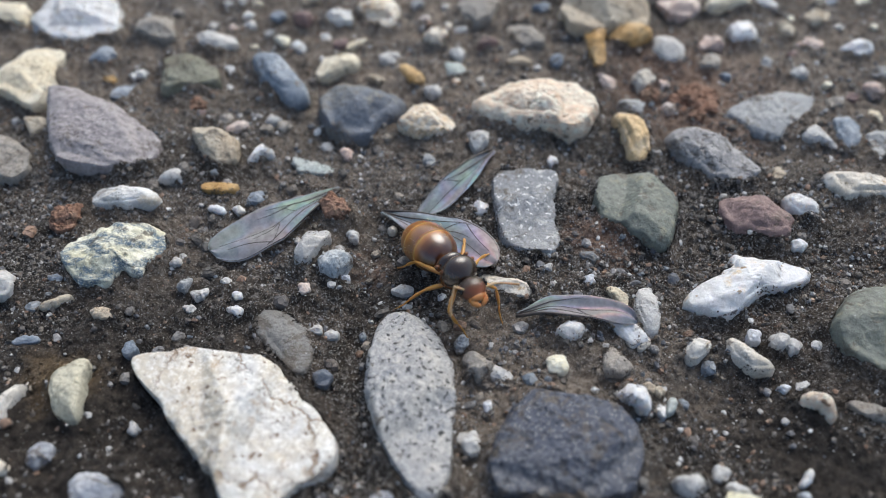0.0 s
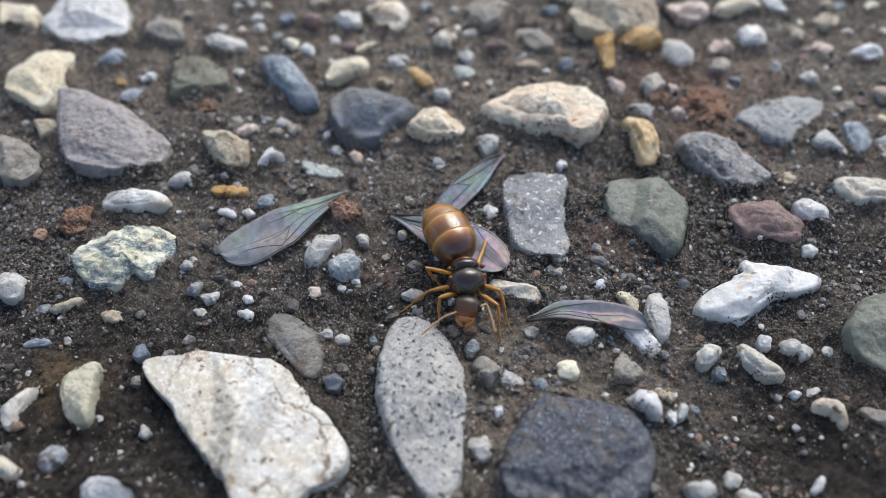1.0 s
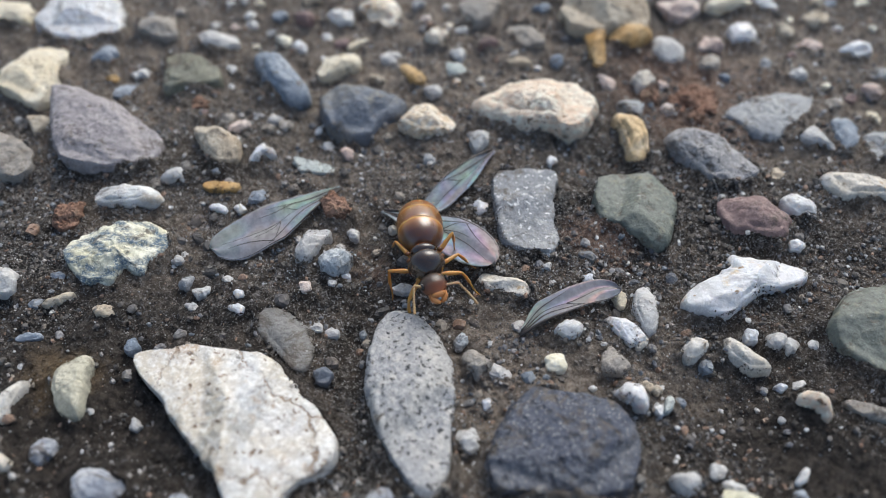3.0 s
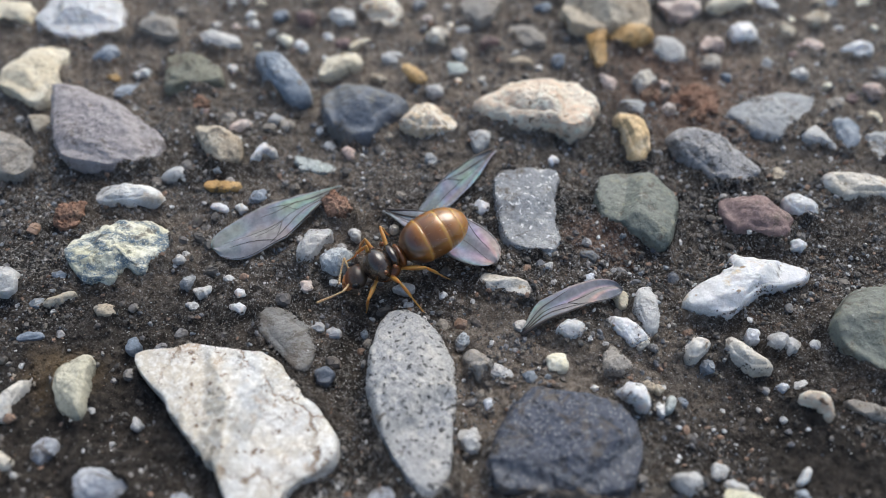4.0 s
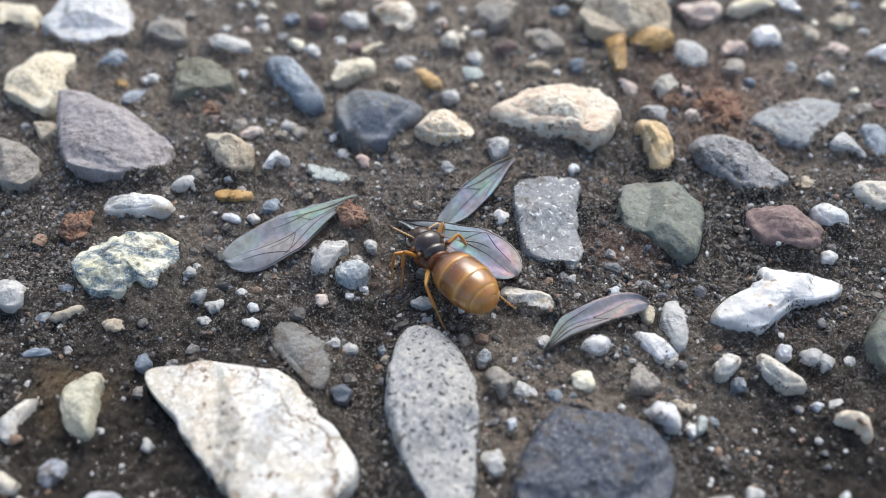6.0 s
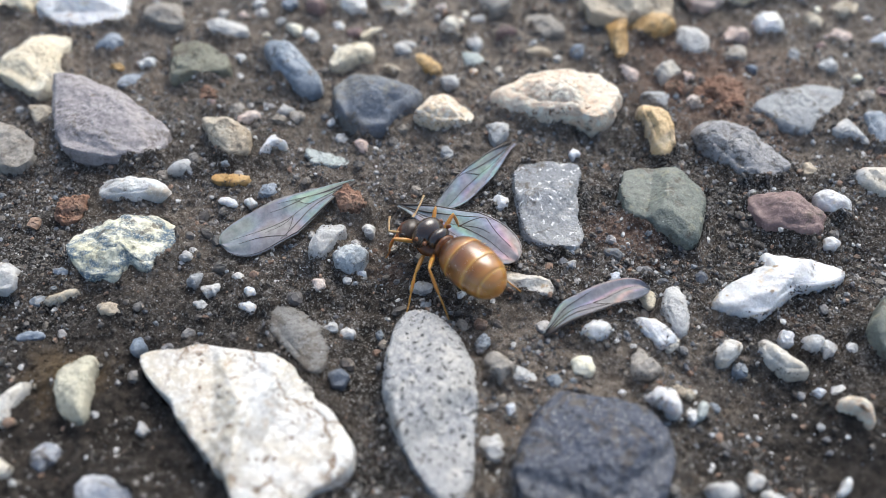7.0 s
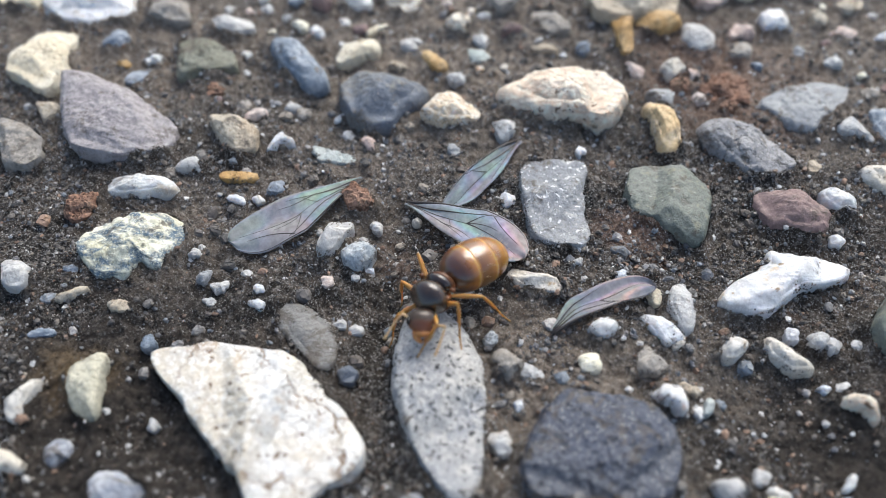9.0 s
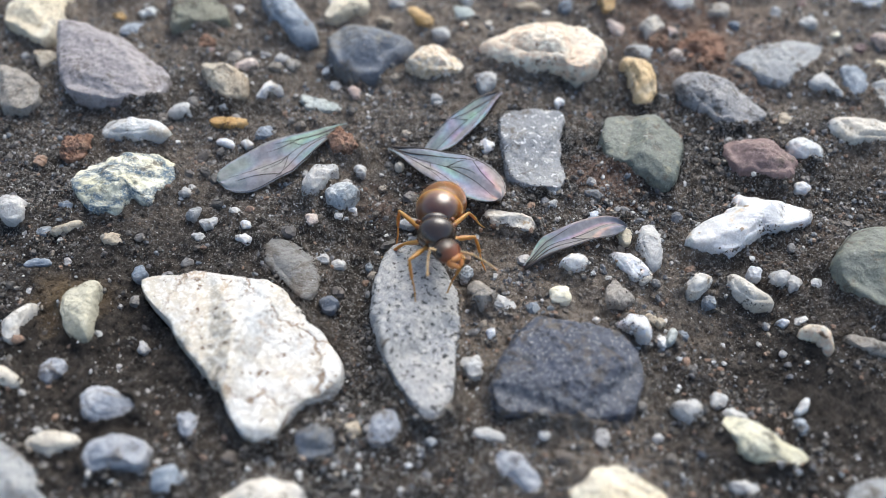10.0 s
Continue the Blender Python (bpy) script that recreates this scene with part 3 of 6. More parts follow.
def inside_stone(x, y, grow=0.0):
    for sx, sy, reach, rim, _ in CELLS.get((math.floor(x / 4), math.floor(y / 4)), ()):
        dx, dy = x - sx, y - sy
        if abs(dx) < reach + grow and abs(dy) < reach + grow:
            if math.hypot(dx, dy) < rim[int((math.atan2(dy, dx) + math.pi) / (2 * math.pi) * 96 + 0.5) % 96] + grow:
                return True
    return False


stone("bright white quartz stone in dark gravel", "white", -27.03, 21.26, 3.10, 0.96, [(0.00, -0.00), (0.10, -0.06), (-0.03, 0.00), (-0.04, -0.03), (-0.01, -0.04), (0.00, 0.01), (-0.01, -0.01), (0.00, 0.03), (-0.00, 0.01), (0.00, 0.00), (0.00, 0.00), (-0.00, -0.00), (0.01, -0.01), (-0.00, 0.00), (0.00, -0.00), (-0.00, 0.00)])
stone("cream and white weathered stone beside a bright quartz", "cream", -28.35, 14.79, 2.46, 0.84, [(-0.06, -0.02), (-0.27, -0.05), (-0.10, -0.09), (0.02, 0.02), (0.05, -0.01), (0.02, -0.01), (-0.02, 0.01), (-0.02, 0.02), (-0.01, 0.00), (0.01, 0.00), (0.01, -0.01), (0.00, 0.00)])
stone("large purple-grey slab of schist", "purplegrey", -22.10, 8.96, 3.34, 1.02, [(-0.00, -0.06), (0.05, -0.28), (0.12, 0.01), (-0.06, -0.03), (0.02, -0.04), (0.01, 0.02), (-0.02, -0.01), (0.01, -0.01), (-0.00, 0.01), (0.01, -0.01), (0.01, -0.00), (-0.00, -0.00), (0.00, -0.01), (-0.00, 0.00), (-0.00, -0.00), (0.00, 0.00)])
stone("grey-brown rounded stone set in dark gravel", "greybrown", -21.02, 20.11, 1.54, 0.72, [(-0.02, 0.02), (-0.01, -0.11), (-0.11, -0.08), (-0.03, 0.00), (-0.00, 0.00), (-0.01, 0.00), (0.02, 0.01), (-0.01, 0.01), (0.00, 0.00), (0.00, -0.01), (0.01, -0.00), (0.00, -0.01)])
stone("dark olive wedge-shaped stone set in dark gravel", "olive", -17.74, 15.01, 2.04, 0.9, [(0.00, -0.01), (-0.03, -0.09), (0.18, -0.04), (-0.02, -0.06), (-0.02, -0.01), (0.00, 0.02), (-0.01, -0.02), (0.00, 0.01), (-0.00, 0.02), (-0.00, -0.00), (0.01, 0.01), (0.00, 0.01)])
stone("pale grey flat stone set in dark gravel", "palegrey", -16.52, 18.79, 1.29, 0.54, [(-0.01, -0.01), (0.14, -0.17), (0.04, 0.01), (0.02, 0.02), (0.02, 0.01), (0.01, -0.03), (0.01, 0.02), (-0.02, -0.01)])
stone("blue-grey streaked oblong stone set in dark gravel", "bluegrey", -11.29, 14.63, 1.72, 0.96, [(-0.04, -0.03), (-0.18, -0.44), (0.01, -0.05), (-0.09, 0.08), (-0.01, 0.00), (0.01, 0.01), (0.00, 0.00), (0.01, 0.00), (-0.01, 0.01), (0.01, -0.01), (0.01, -0.00), (-0.01, 0.00)])
stone("small white quartz chip set in dark gravel", "white", -10.59, 18.45, 0.60, 0.42, [(0.01, -0.00), (-0.07, -0.25), (0.03, 0.02), (-0.03, -0.00), (-0.02, 0.06)])
stone("tan-grey blocky stone set in dark gravel", "tan", -14.17, 7.66, 1.44, 0.72, [(0.05, 0.00), (-0.07, -0.28), (0.03, 0.07), (-0.03, 0.02), (0.04, 0.00), (-0.03, 0.02), (-0.01, -0.01), (0.02, 0.03), (-0.01, 0.01), (0.01, -0.01), (-0.01, 0.00), (-0.01, -0.01)])
stone("sharp white triangular quartz chip", "white", -11.48, 7.33, 0.65, 0.54, [(0.05, 0.12), (-0.08, 0.30), (0.27, -0.09), (0.05, -0.06), (-0.02, 0.11)])
stone("pale pink and white splinter of stone", "pink", -13.43, 9.83, 0.56, 0.42, [(0.01, 0.02), (0.15, 0.33), (0.04, -0.04), (0.00, 0.05), (-0.02, 0.00)])
stone("grey-brown banded stone set in dark gravel", "greybrown", -27.29, 6.98, 1.57, 0.72, [(0.07, -0.03), (-0.15, -0.27), (0.10, 0.07), (-0.04, 0.03), (-0.01, -0.04), (-0.00, 0.05), (-0.01, 0.00), (0.01, -0.01), (-0.02, 0.02), (-0.01, -0.00), (0.02, -0.00), (-0.01, 0.00)])
stone("small tan stone set in dark gravel", "tan", -26.51, 9.96, 0.84, 0.48, [(0.04, 0.01), (-0.03, -0.15), (0.06, 0.15), (0.05, -0.04), (0.07, -0.02), (-0.03, 0.02), (0.02, 0.00), (0.03, 0.02)])
stone("cream stone with an ochre underside", "cream", -32.71, 22.14, 1.61, 0.66, [(0.01, -0.02), (0.07, -0.16), (0.04, 0.02), (-0.10, -0.05), (0.02, 0.00), (0.00, 0.02), (0.01, -0.02), (0.03, 0.02), (-0.00, -0.01), (0.00, -0.01), (-0.01, 0.00), (-0.01, -0.02)])
stone("flat blue-grey sliver set in dark gravel", "bluegrey", -21.76, 13.36, 0.82, 0.24, [(-0.02, -0.03), (-0.01, 0.22), (-0.04, 0.05), (-0.07, -0.03), (0.00, -0.06), (-0.02, -0.03), (0.04, 0.00), (0.02, 0.00)])
stone("white quartz stone with rusty edge", "rustywhite", -4.92, 22.51, 1.68, 0.72, [(0.01, 0.01), (-0.07, -0.11), (-0.04, 0.07), (-0.02, -0.01), (0.02, 0.02), (0.02, -0.01), (0.01, 0.01), (-0.01, 0.01), (0.01, -0.00), (-0.00, 0.00), (-0.01, -0.01), (0.00, 0.01)])
stone("creamy white blocky stone set in dark gravel", "cream", -7.54, 16.53, 1.29, 0.6, [(-0.02, 0.03), (0.14, 0.27), (0.07, 0.02), (-0.06, -0.02), (0.02, 0.01), (0.01, -0.02), (0.01, -0.02), (0.00, 0.01)])
stone("dark blue-grey rounded triangular pebble", "slate", -5.61, 11.65, 2.75, 1.2, [(-0.02, 0.01), (-0.01, 0.04), (0.06, 0.11), (0.04, 0.03), (0.01, 0.01), (0.00, 0.00), (-0.01, -0.00), (-0.01, -0.01), (0.00, 0.00), (-0.01, 0.00), (0.00, -0.01), (0.00, -0.01)])
stone("orange ochre stone set in dark gravel", "ochre", -2.26, 15.48, 0.84, 0.54, [(-0.00, -0.02), (-0.12, -0.39), (0.03, -0.01), (-0.04, -0.00), (0.00, -0.00), (-0.02, 0.00), (-0.01, -0.03), (-0.00, 0.01)])
stone("white quartz stone with brown underside", "rustywhite", -1.08, 10.43, 1.69, 0.9, [(-0.01, 0.01), (0.09, -0.04), (0.04, -0.08), (0.05, -0.01), (-0.02, -0.02), (0.00, 0.01), (-0.01, -0.02), (0.00, 0.00), (-0.00, 0.01), (-0.00, 0.00), (0.00, -0.01), (0.00, 0.01)])
stone("pale bluish pointed stone set in dark gravel", "palegrey", 2.20, 9.01, 0.90, 0.6, [(0.04, 0.04), (-0.23, -0.06), (0.07, 0.09), (0.02, 0.01), (-0.02, -0.04), (-0.04, 0.02), (-0.01, 0.01), (0.03, -0.02)])
stone("large cream-white layered quartzite stone", "creampink", 6.25, 11.96, 3.33, 1.2, [(0.02, 0.02), (0.19, -0.04), (-0.07, -0.03), (-0.01, 0.01), (-0.02, 0.01), (0.03, 0.01), (0.00, -0.01), (0.03, -0.01), (-0.01, -0.00), (0.00, 0.00), (-0.00, 0.01), (0.00, 0.00), (0.00, -0.00), (0.00, -0.01), (-0.01, -0.00), (0.00, -0.00)])
stone("pale yellowish sliver set in dark gravel", "cream", -6.42, 19.12, 0.41, 0.3, [(0.03, -0.04), (-0.02, 0.68), (0.00, 0.00), (-0.21, -0.00), (0.01, -0.01)])
stone("small tan chip beside a dark pebble", "tan", -4.69, 15.16, 0.44, 0.3, [(0.05, 0.02), (0.12, -0.39), (-0.03, 0.03), (0.02, -0.07), (0.05, 0.04)])
stone("pale green flat chip set in dark gravel", "palegreen", 0.71, 16.33, 0.79, 0.36, [(0.01, -0.01), (-0.07, -0.10), (0.06, 0.02), (-0.03, -0.05), (0.05, -0.02), (0.02, 0.01), (-0.02, -0.03), (-0.00, 0.00)])
stone("grey rounded stone set in dark gravel", "greybrown", 2.52, 23.20, 1.73, 0.84, [(-0.01, 0.01), (-0.10, 0.04), (-0.03, 0.12), (-0.01, 0.00), (-0.00, -0.01), (-0.00, -0.01), (0.02, 0.02), (-0.00, -0.00), (-0.01, 0.00), (-0.01, 0.01), (0.00, -0.00), (0.00, -0.01)])
stone("brown-grey flat stone set in dark gravel", "greybrown", 5.79, 20.36, 1.39, 0.48, [(0.01, 0.02), (-0.08, -0.33), (-0.04, 0.01), (0.02, -0.04), (-0.03, 0.02), (-0.01, -0.01), (-0.02, 0.04), (0.03, -0.03), (0.01, 0.01), (-0.01, -0.02), (-0.01, 0.01), (0.00, -0.01)])
stone("large tan stone with ochre crust", "tan", 12.01, 22.40, 2.94, 1.5, [(-0.01, -0.01), (0.22, 0.06), (0.02, 0.02), (-0.04, -0.02), (-0.03, 0.01), (-0.03, -0.00), (0.00, -0.01), (0.00, -0.00), (0.00, -0.00), (0.02, -0.00), (-0.00, -0.00), (0.01, 0.00), (-0.00, -0.00), (-0.00, -0.00), (-0.00, 0.00), (-0.01, -0.00)])
stone("ochre-yellow crusted stone set in dark gravel", "ochre", 10.95, 18.75, 1.10, 1.1, [(-0.06, 0.04), (-0.57, 0.04), (-0.02, 0.04), (0.10, -0.02), (0.02, -0.06), (0.00, -0.00), (-0.00, 0.06), (-0.02, 0.01)])
stone("dark ochre hollow crust of a stone", "ochre", 13.55, 20.05, 1.35, 0.9, [(-0.01, -0.00), (0.17, 0.13), (0.01, 0.03), (0.05, 0.02), (0.00, 0.02), (0.00, -0.03), (-0.00, 0.01), (0.02, -0.01)])
stone("small blue-grey chip set in dark gravel", "bluegrey", 8.09, 17.55, 0.61, 0.36, [(-0.02, 0.00), (-0.18, 0.07), (-0.04, 0.03), (-0.02, -0.01), (-0.04, 0.03)])
stone("brown flat chip set in dark gravel", "tan", 5.31, 17.27, 0.61, 0.3, [(0.01, 0.04), (0.37, 0.03), (0.00, -0.08), (0.08, 0.02), (-0.02, 0.01)])
stone("pale grey chip set in dark gravel", "palegrey", -0.65, 13.87, 0.65, 0.36, [(-0.00, -0.01), (0.12, 0.06), (-0.01, 0.02), (0.04, -0.00), (0.02, 0.07)])
stone("small pink pebble set in dark gravel", "pink", -6.10, 7.69, 0.45, 0.36, [(0.03, 0.02), (-0.15, -0.23), (0.00, 0.11), (-0.02, 0.05), (-0.01, 0.02)])
stone("flat grey-green stone set in dark gravel", "palegreen", -8.18, 6.52, 0.85, 0.3, [(-0.03, -0.13), (0.39, -0.26), (0.07, 0.04), (0.01, -0.09), (0.10, -0.01), (-0.04, -0.02), (0.04, -0.04), (-0.01, 0.02)])
stone("pale flat splinter set in dark gravel", "palegrey", -3.94, 17.80, 0.53, 0.3, [(0.01, -0.00), (0.38, 0.01), (-0.01, -0.03), (0.06, 0.05), (-0.03, 0.03)])
stone("small white pebble set in dark gravel", "white", -8.85, 20.01, 0.35, 0.3, [(0.03, 0.05), (-0.07, -0.16), (-0.04, 0.15), (0.05, 0.06), (0.03, 0.03)])
stone("yellow-cream bent stone with brown spots", "ochrewhite", 12.20, 9.26, 1.37, 0.9, [(0.11, 0.05), (-0.50, -0.11), (0.05, 0.07), (0.09, 0.05), (-0.02, -0.07), (0.01, 0.02), (0.00, 0.04), (-0.01, -0.03), (-0.00, -0.00), (-0.00, 0.02), (0.01, -0.01), (0.00, 0.00)])
stone("pale grey tapered stone set in dark gravel", "palegrey", 16.13, 18.59, 1.35, 0.78, [(0.00, -0.02), (-0.23, -0.11), (0.02, -0.04), (0.08, 0.05), (-0.02, -0.00), (0.01, -0.01), (0.02, -0.00), (-0.00, -0.01)])
stone("pinkish white rounded stone set in dark gravel", "pink", 18.18, 24.16, 1.34, 0.72, [(0.01, -0.05), (0.20, 0.03), (-0.03, 0.14), (0.02, -0.02), (-0.00, 0.02), (-0.04, -0.05), (0.01, 0.01), (-0.01, -0.02)])
stone("cream flat stone set in dark gravel", "cream", 21.87, 24.61, 1.27, 0.72, [(-0.03, 0.04), (0.34, 0.21), (0.08, -0.01), (-0.00, 0.09), (0.02, -0.01), (-0.02, 0.01), (-0.01, 0.00), (-0.00, -0.02)])
stone("round white pebble set in dark gravel", "white", 22.15, 20.95, 1.17, 0.6, [(-0.00, -0.00), (-0.08, 0.04), (-0.04, -0.02), (-0.05, -0.03), (0.01, 0.03), (0.03, -0.02), (0.02, 0.01), (0.00, 0.01)])
stone("yellowish small stone set in dark gravel", "tan", 25.46, 21.30, 0.70, 0.42, [(-0.00, -0.03), (-0.31, -0.09), (0.03, -0.06), (0.02, -0.01), (0.03, 0.02)])
stone("tan rounded stone set in dark gravel", "tan", 28.24, 22.89, 0.94, 0.48, [(0.00, -0.00), (0.07, 0.10), (-0.02, -0.00), (0.02, -0.04), (-0.04, 0.06), (0.00, 0.02), (-0.03, 0.01), (-0.00, -0.00)])
stone("white quartz pebble set in dark gravel", "white", 29.97, 18.99, 0.99, 0.6, [(0.02, -0.01), (0.14, 0.10), (-0.04, -0.01), (0.08, -0.00), (-0.05, -0.00), (-0.01, 0.03), (-0.03, -0.01), (0.00, 0.00)])
stone("broad flat blue-grey slab set in dark gravel", "greyblue", 22.07, 12.09, 2.32, 0.6, [(-0.05, -0.02), (0.13, 0.26), (-0.00, 0.13), (0.01, 0.01), (-0.06, 0.00), (-0.00, 0.02), (-0.01, -0.01), (0.01, -0.01), (-0.01, -0.01), (0.01, 0.01), (0.01, -0.00), (0.01, 0.00)])
stone("blue-grey pebble set in dark gravel", "bluegrey", 26.13, 9.89, 1.17, 0.6, [(0.02, 0.05), (-0.37, 0.14), (0.03, 0.06), (0.04, -0.02), (-0.05, -0.03), (0.00, 0.02), (0.02, -0.00), (-0.03, -0.03)])
stone("pale grey elongated stone set in dark gravel", "palegrey", 24.06, 9.38, 0.82, 0.48, [(-0.09, 0.09), (-0.04, -0.24), (-0.19, -0.16), (-0.03, 0.03), (-0.01, 0.11), (0.03, 0.06), (0.05, -0.04), (0.01, -0.06)])
stone("large grey pitted oblong stone", "porousgrey", 16.77, 7.50, 2.21, 1.08, [(0.00, -0.02), (-0.05, -0.32), (0.05, 0.02), (-0.04, -0.02), (-0.02, -0.03), (-0.02, 0.00), (-0.00, -0.00), (-0.00, 0.00), (-0.01, 0.00), (0.01, 0.01), (0.01, 0.01), (-0.00, -0.00)])
stone("grey rounded stone set in dark gravel", "greyblue", 28.29, 9.00, 1.29, 0.6, [(0.01, 0.01), (-0.05, 0.14), (0.03, -0.01), (-0.10, -0.04), (-0.02, 0.03), (-0.00, -0.03), (-0.00, -0.01), (0.02, 0.03)])
stone("crumbly rust-red clump set in dark gravel", "rust", 17.00, 13.31, 1.54, 0.42, [(0.01, -0.00), (0.09, 0.07), (-0.04, -0.03), (-0.01, 0.00), (0.01, 0.02), (0.03, 0.03), (-0.01, 0.01), (0.01, 0.01), (-0.01, -0.01), (-0.00, 0.00), (0.00, 0.00), (-0.00, 0.01)])
stone("pinkish tan pebble set in dark gravel", "pink", 15.12, 12.36, 0.54, 0.42, [(-0.01, 0.00), (-0.07, 0.05), (-0.03, 0.02), (-0.02, -0.01), (-0.06, 0.05)])
stone("white and grey oval stone", "whitegrey", -19.01, 3.57, 1.30, 0.66, [(-0.05, 0.02), (0.42, -0.03), (0.06, -0.02), (0.08, -0.01), (0.04, -0.00), (0.02, -0.01), (0.02, -0.02), (0.01, -0.00)])
stone("rust-brown crumbly nugget set in dark gravel", "rust", -21.91, 1.94, 0.94, 0.72, [(-0.01, -0.00), (-0.09, 0.04), (-0.08, 0.05), (-0.03, -0.03), (0.01, 0.01), (-0.01, -0.01), (0.03, 0.01), (0.01, -0.00)])
stone("pale yellow stone veined with blue-grey", "mottled", -18.11, -0.68, 2.34, 0.96, [(-0.01, 0.01), (0.14, 0.15), (0.01, 0.00), (-0.01, -0.04), (-0.06, -0.01), (-0.02, 0.03), (0.01, 0.03), (0.03, 0.01), (0.02, -0.03), (-0.01, -0.02), (-0.02, 0.00), (0.00, 0.02)])
stone("white-grey rough stone set in dark gravel", "palegrey", -23.72, -2.94, 0.91, 0.6, [(0.04, 0.00), (-0.16, -0.19), (0.03, 0.06), (-0.06, -0.00), (0.01, -0.01), (0.00, 0.02), (-0.01, -0.04), (0.01, -0.01)])
stone("tan flat splinter set in dark gravel", "tan", -20.61, -3.92, 0.40, 0.36, [(0.04, -0.14), (0.27, 0.52), (-0.05, 0.00), (-0.15, 0.19), (-0.03, -0.03)])
stone("small cream-tan stone set in dark gravel", "tan", -18.17, -4.55, 0.32, 0.3, [(-0.01, -0.00), (0.21, -0.00), (0.06, 0.01), (0.05, 0.02), (-0.05, -0.02)])
stone("ochre crumb set in dark gravel", "ochre", -13.51, 4.58, 0.63, 0.3, [(0.01, -0.07), (0.51, -0.14), (-0.02, 0.04), (0.12, -0.03), (0.02, 0.04)])
stone("small pale round pebble set in dark gravel", "palegrey", -11.71, -2.59, 0.33, 0.3, [(0.01, 0.01), (-0.04, -0.14), (-0.05, 0.05), (0.01, -0.01), (-0.06, -0.00)])
stone("small white pebble set in dark gravel", "white", -10.93, -3.50, 0.30, 0.3, [(0.01, -0.00), (0.03, -0.10), (0.02, 0.05), (0.00, -0.03), (-0.07, -0.02)])
stone("small white wedge-shaped pebble set in dark gravel", "white", -10.91, -4.36, 0.37, 0.3, [(0.07, 0.02), (0.17, -0.14), (-0.15, 0.03), (0.07, -0.03), (0.01, 0.07)])
stone("half-buried grey-beige stone set in dark gravel", "greybeige", -8.11, -5.90, 1.50, 0.30, [(0.03, 0.03), (-0.05, -0.36), (-0.03, 0.05), (-0.05, 0.04), (0.02, 0.01), (0.01, 0.01), (-0.01, -0.02), (0.00, -0.01), (-0.01, 0.01), (0.00, -0.01), (-0.00, -0.00), (-0.00, -0.00)])
stone("flat teal-grey chip set in dark gravel", "bluegrey", -21.43, -6.26, 0.38, 0.18, [(-0.02, 0.03), (0.46, 0.12), (0.05, -0.05), (0.11, 0.10), (-0.00, -0.01)])
stone("dark blue-grey chip set in dark gravel", "bluegrey", -21.18, -2.36, 0.35, 0.24, [(0.04, 0.00), (0.16, -0.11), (-0.08, 0.05), (0.12, -0.03), (0.03, 0.03)])
stone("small white splinter set in dark gravel", "white", -13.34, 2.83, 0.38, 0.24, [(0.04, 0.04), (0.27, -0.35), (-0.04, -0.01), (0.05, -0.05), (-0.02, 0.06)])
stone("small white chip set in dark gravel", "white", -12.11, 2.93, 0.33, 0.24, [(-0.00, -0.00), (0.03, -0.21), (0.01, 0.00), (0.11, -0.02), (-0.00, -0.01)])
stone("pale grey-white lumpy stone set in dark gravel", "palegrey", -7.40, -0.08, 0.99, 0.72, [(-0.02, 0.05), (-0.33, 0.27), (0.05, 0.06), (-0.00, -0.02), (-0.07, -0.03), (-0.01, -0.03), (0.03, 0.00), (0.01, 0.01)])
stone("mottled blue-grey and white pebble", "bluemottled", -5.94, -1.19, 0.99, 0.72, [(-0.00, 0.01), (-0.05, 0.02), (-0.03, 0.07), (0.02, -0.00), (0.01, -0.01), (-0.02, -0.01), (-0.02, 0.03), (-0.00, -0.01)])
stone("reddish crumbly clump beside a shed wing", "rust", -6.28, 2.62, 0.90, 0.95, [(0.00, -0.01), (-0.03, -0.18), (0.03, 0.00), (-0.03, -0.02), (-0.01, 0.00), (-0.01, -0.04), (0.00, -0.01), (-0.02, 0.02)])
stone("small pale pebble set in dark gravel", "palegrey", -5.14, 0.92, 0.41, 0.36, [(0.02, 0.02), (-0.13, -0.15), (-0.01, 0.09), (-0.03, 0.01), (-0.02, 0.04)])
stone("small pinkish pebble set in dark gravel", "pink", -7.45, -2.83, 0.39, 0.3, [(0.02, 0.01), (-0.14, -0.10), (0.01, 0.07), (-0.04, -0.10), (0.00, -0.04)])
stone("grey blocky stone with rough white top", "lightgranite", 5.00, 2.97, 2.53, 0.78, [(-0.04, 0.02), (-0.34, 0.01), (-0.04, 0.06), (-0.05, 0.01), (0.02, -0.03), (0.06, -0.01), (0.01, -0.01), (-0.01, -0.00), (-0.01, 0.01), (-0.02, 0.01), (0.00, 0.00), (0.01, -0.00)])
stone("white pebble set in dark gravel", "white", 2.28, 3.21, 0.52, 0.42, [(0.03, 0.01), (-0.12, -0.05), (0.08, 0.06), (-0.05, -0.01), (-0.04, 0.03)])
stone("long white stone with tan spots", "tanwhite", 3.46, -2.59, 0.90, 0.48, [(0.02, -0.07), (0.41, -0.29), (0.00, 0.07), (-0.02, -0.09), (0.02, 0.00), (-0.05, 0.01), (-0.00, -0.02), (-0.01, 0.03)])
stone("white pebble with a dark pit", "white", 6.72, -5.56, 0.73, 0.6, [(-0.00, -0.00), (0.02, 0.08), (-0.02, 0.02), (0.04, 0.02), (-0.03, 0.00)])
stone("small pale chip set in dark gravel", "palegrey", 5.92, -1.25, 0.29, 0.3, [(-0.02, -0.03), (-0.02, 0.14), (-0.13, 0.01), (-0.11, -0.02), (0.03, -0.00)])
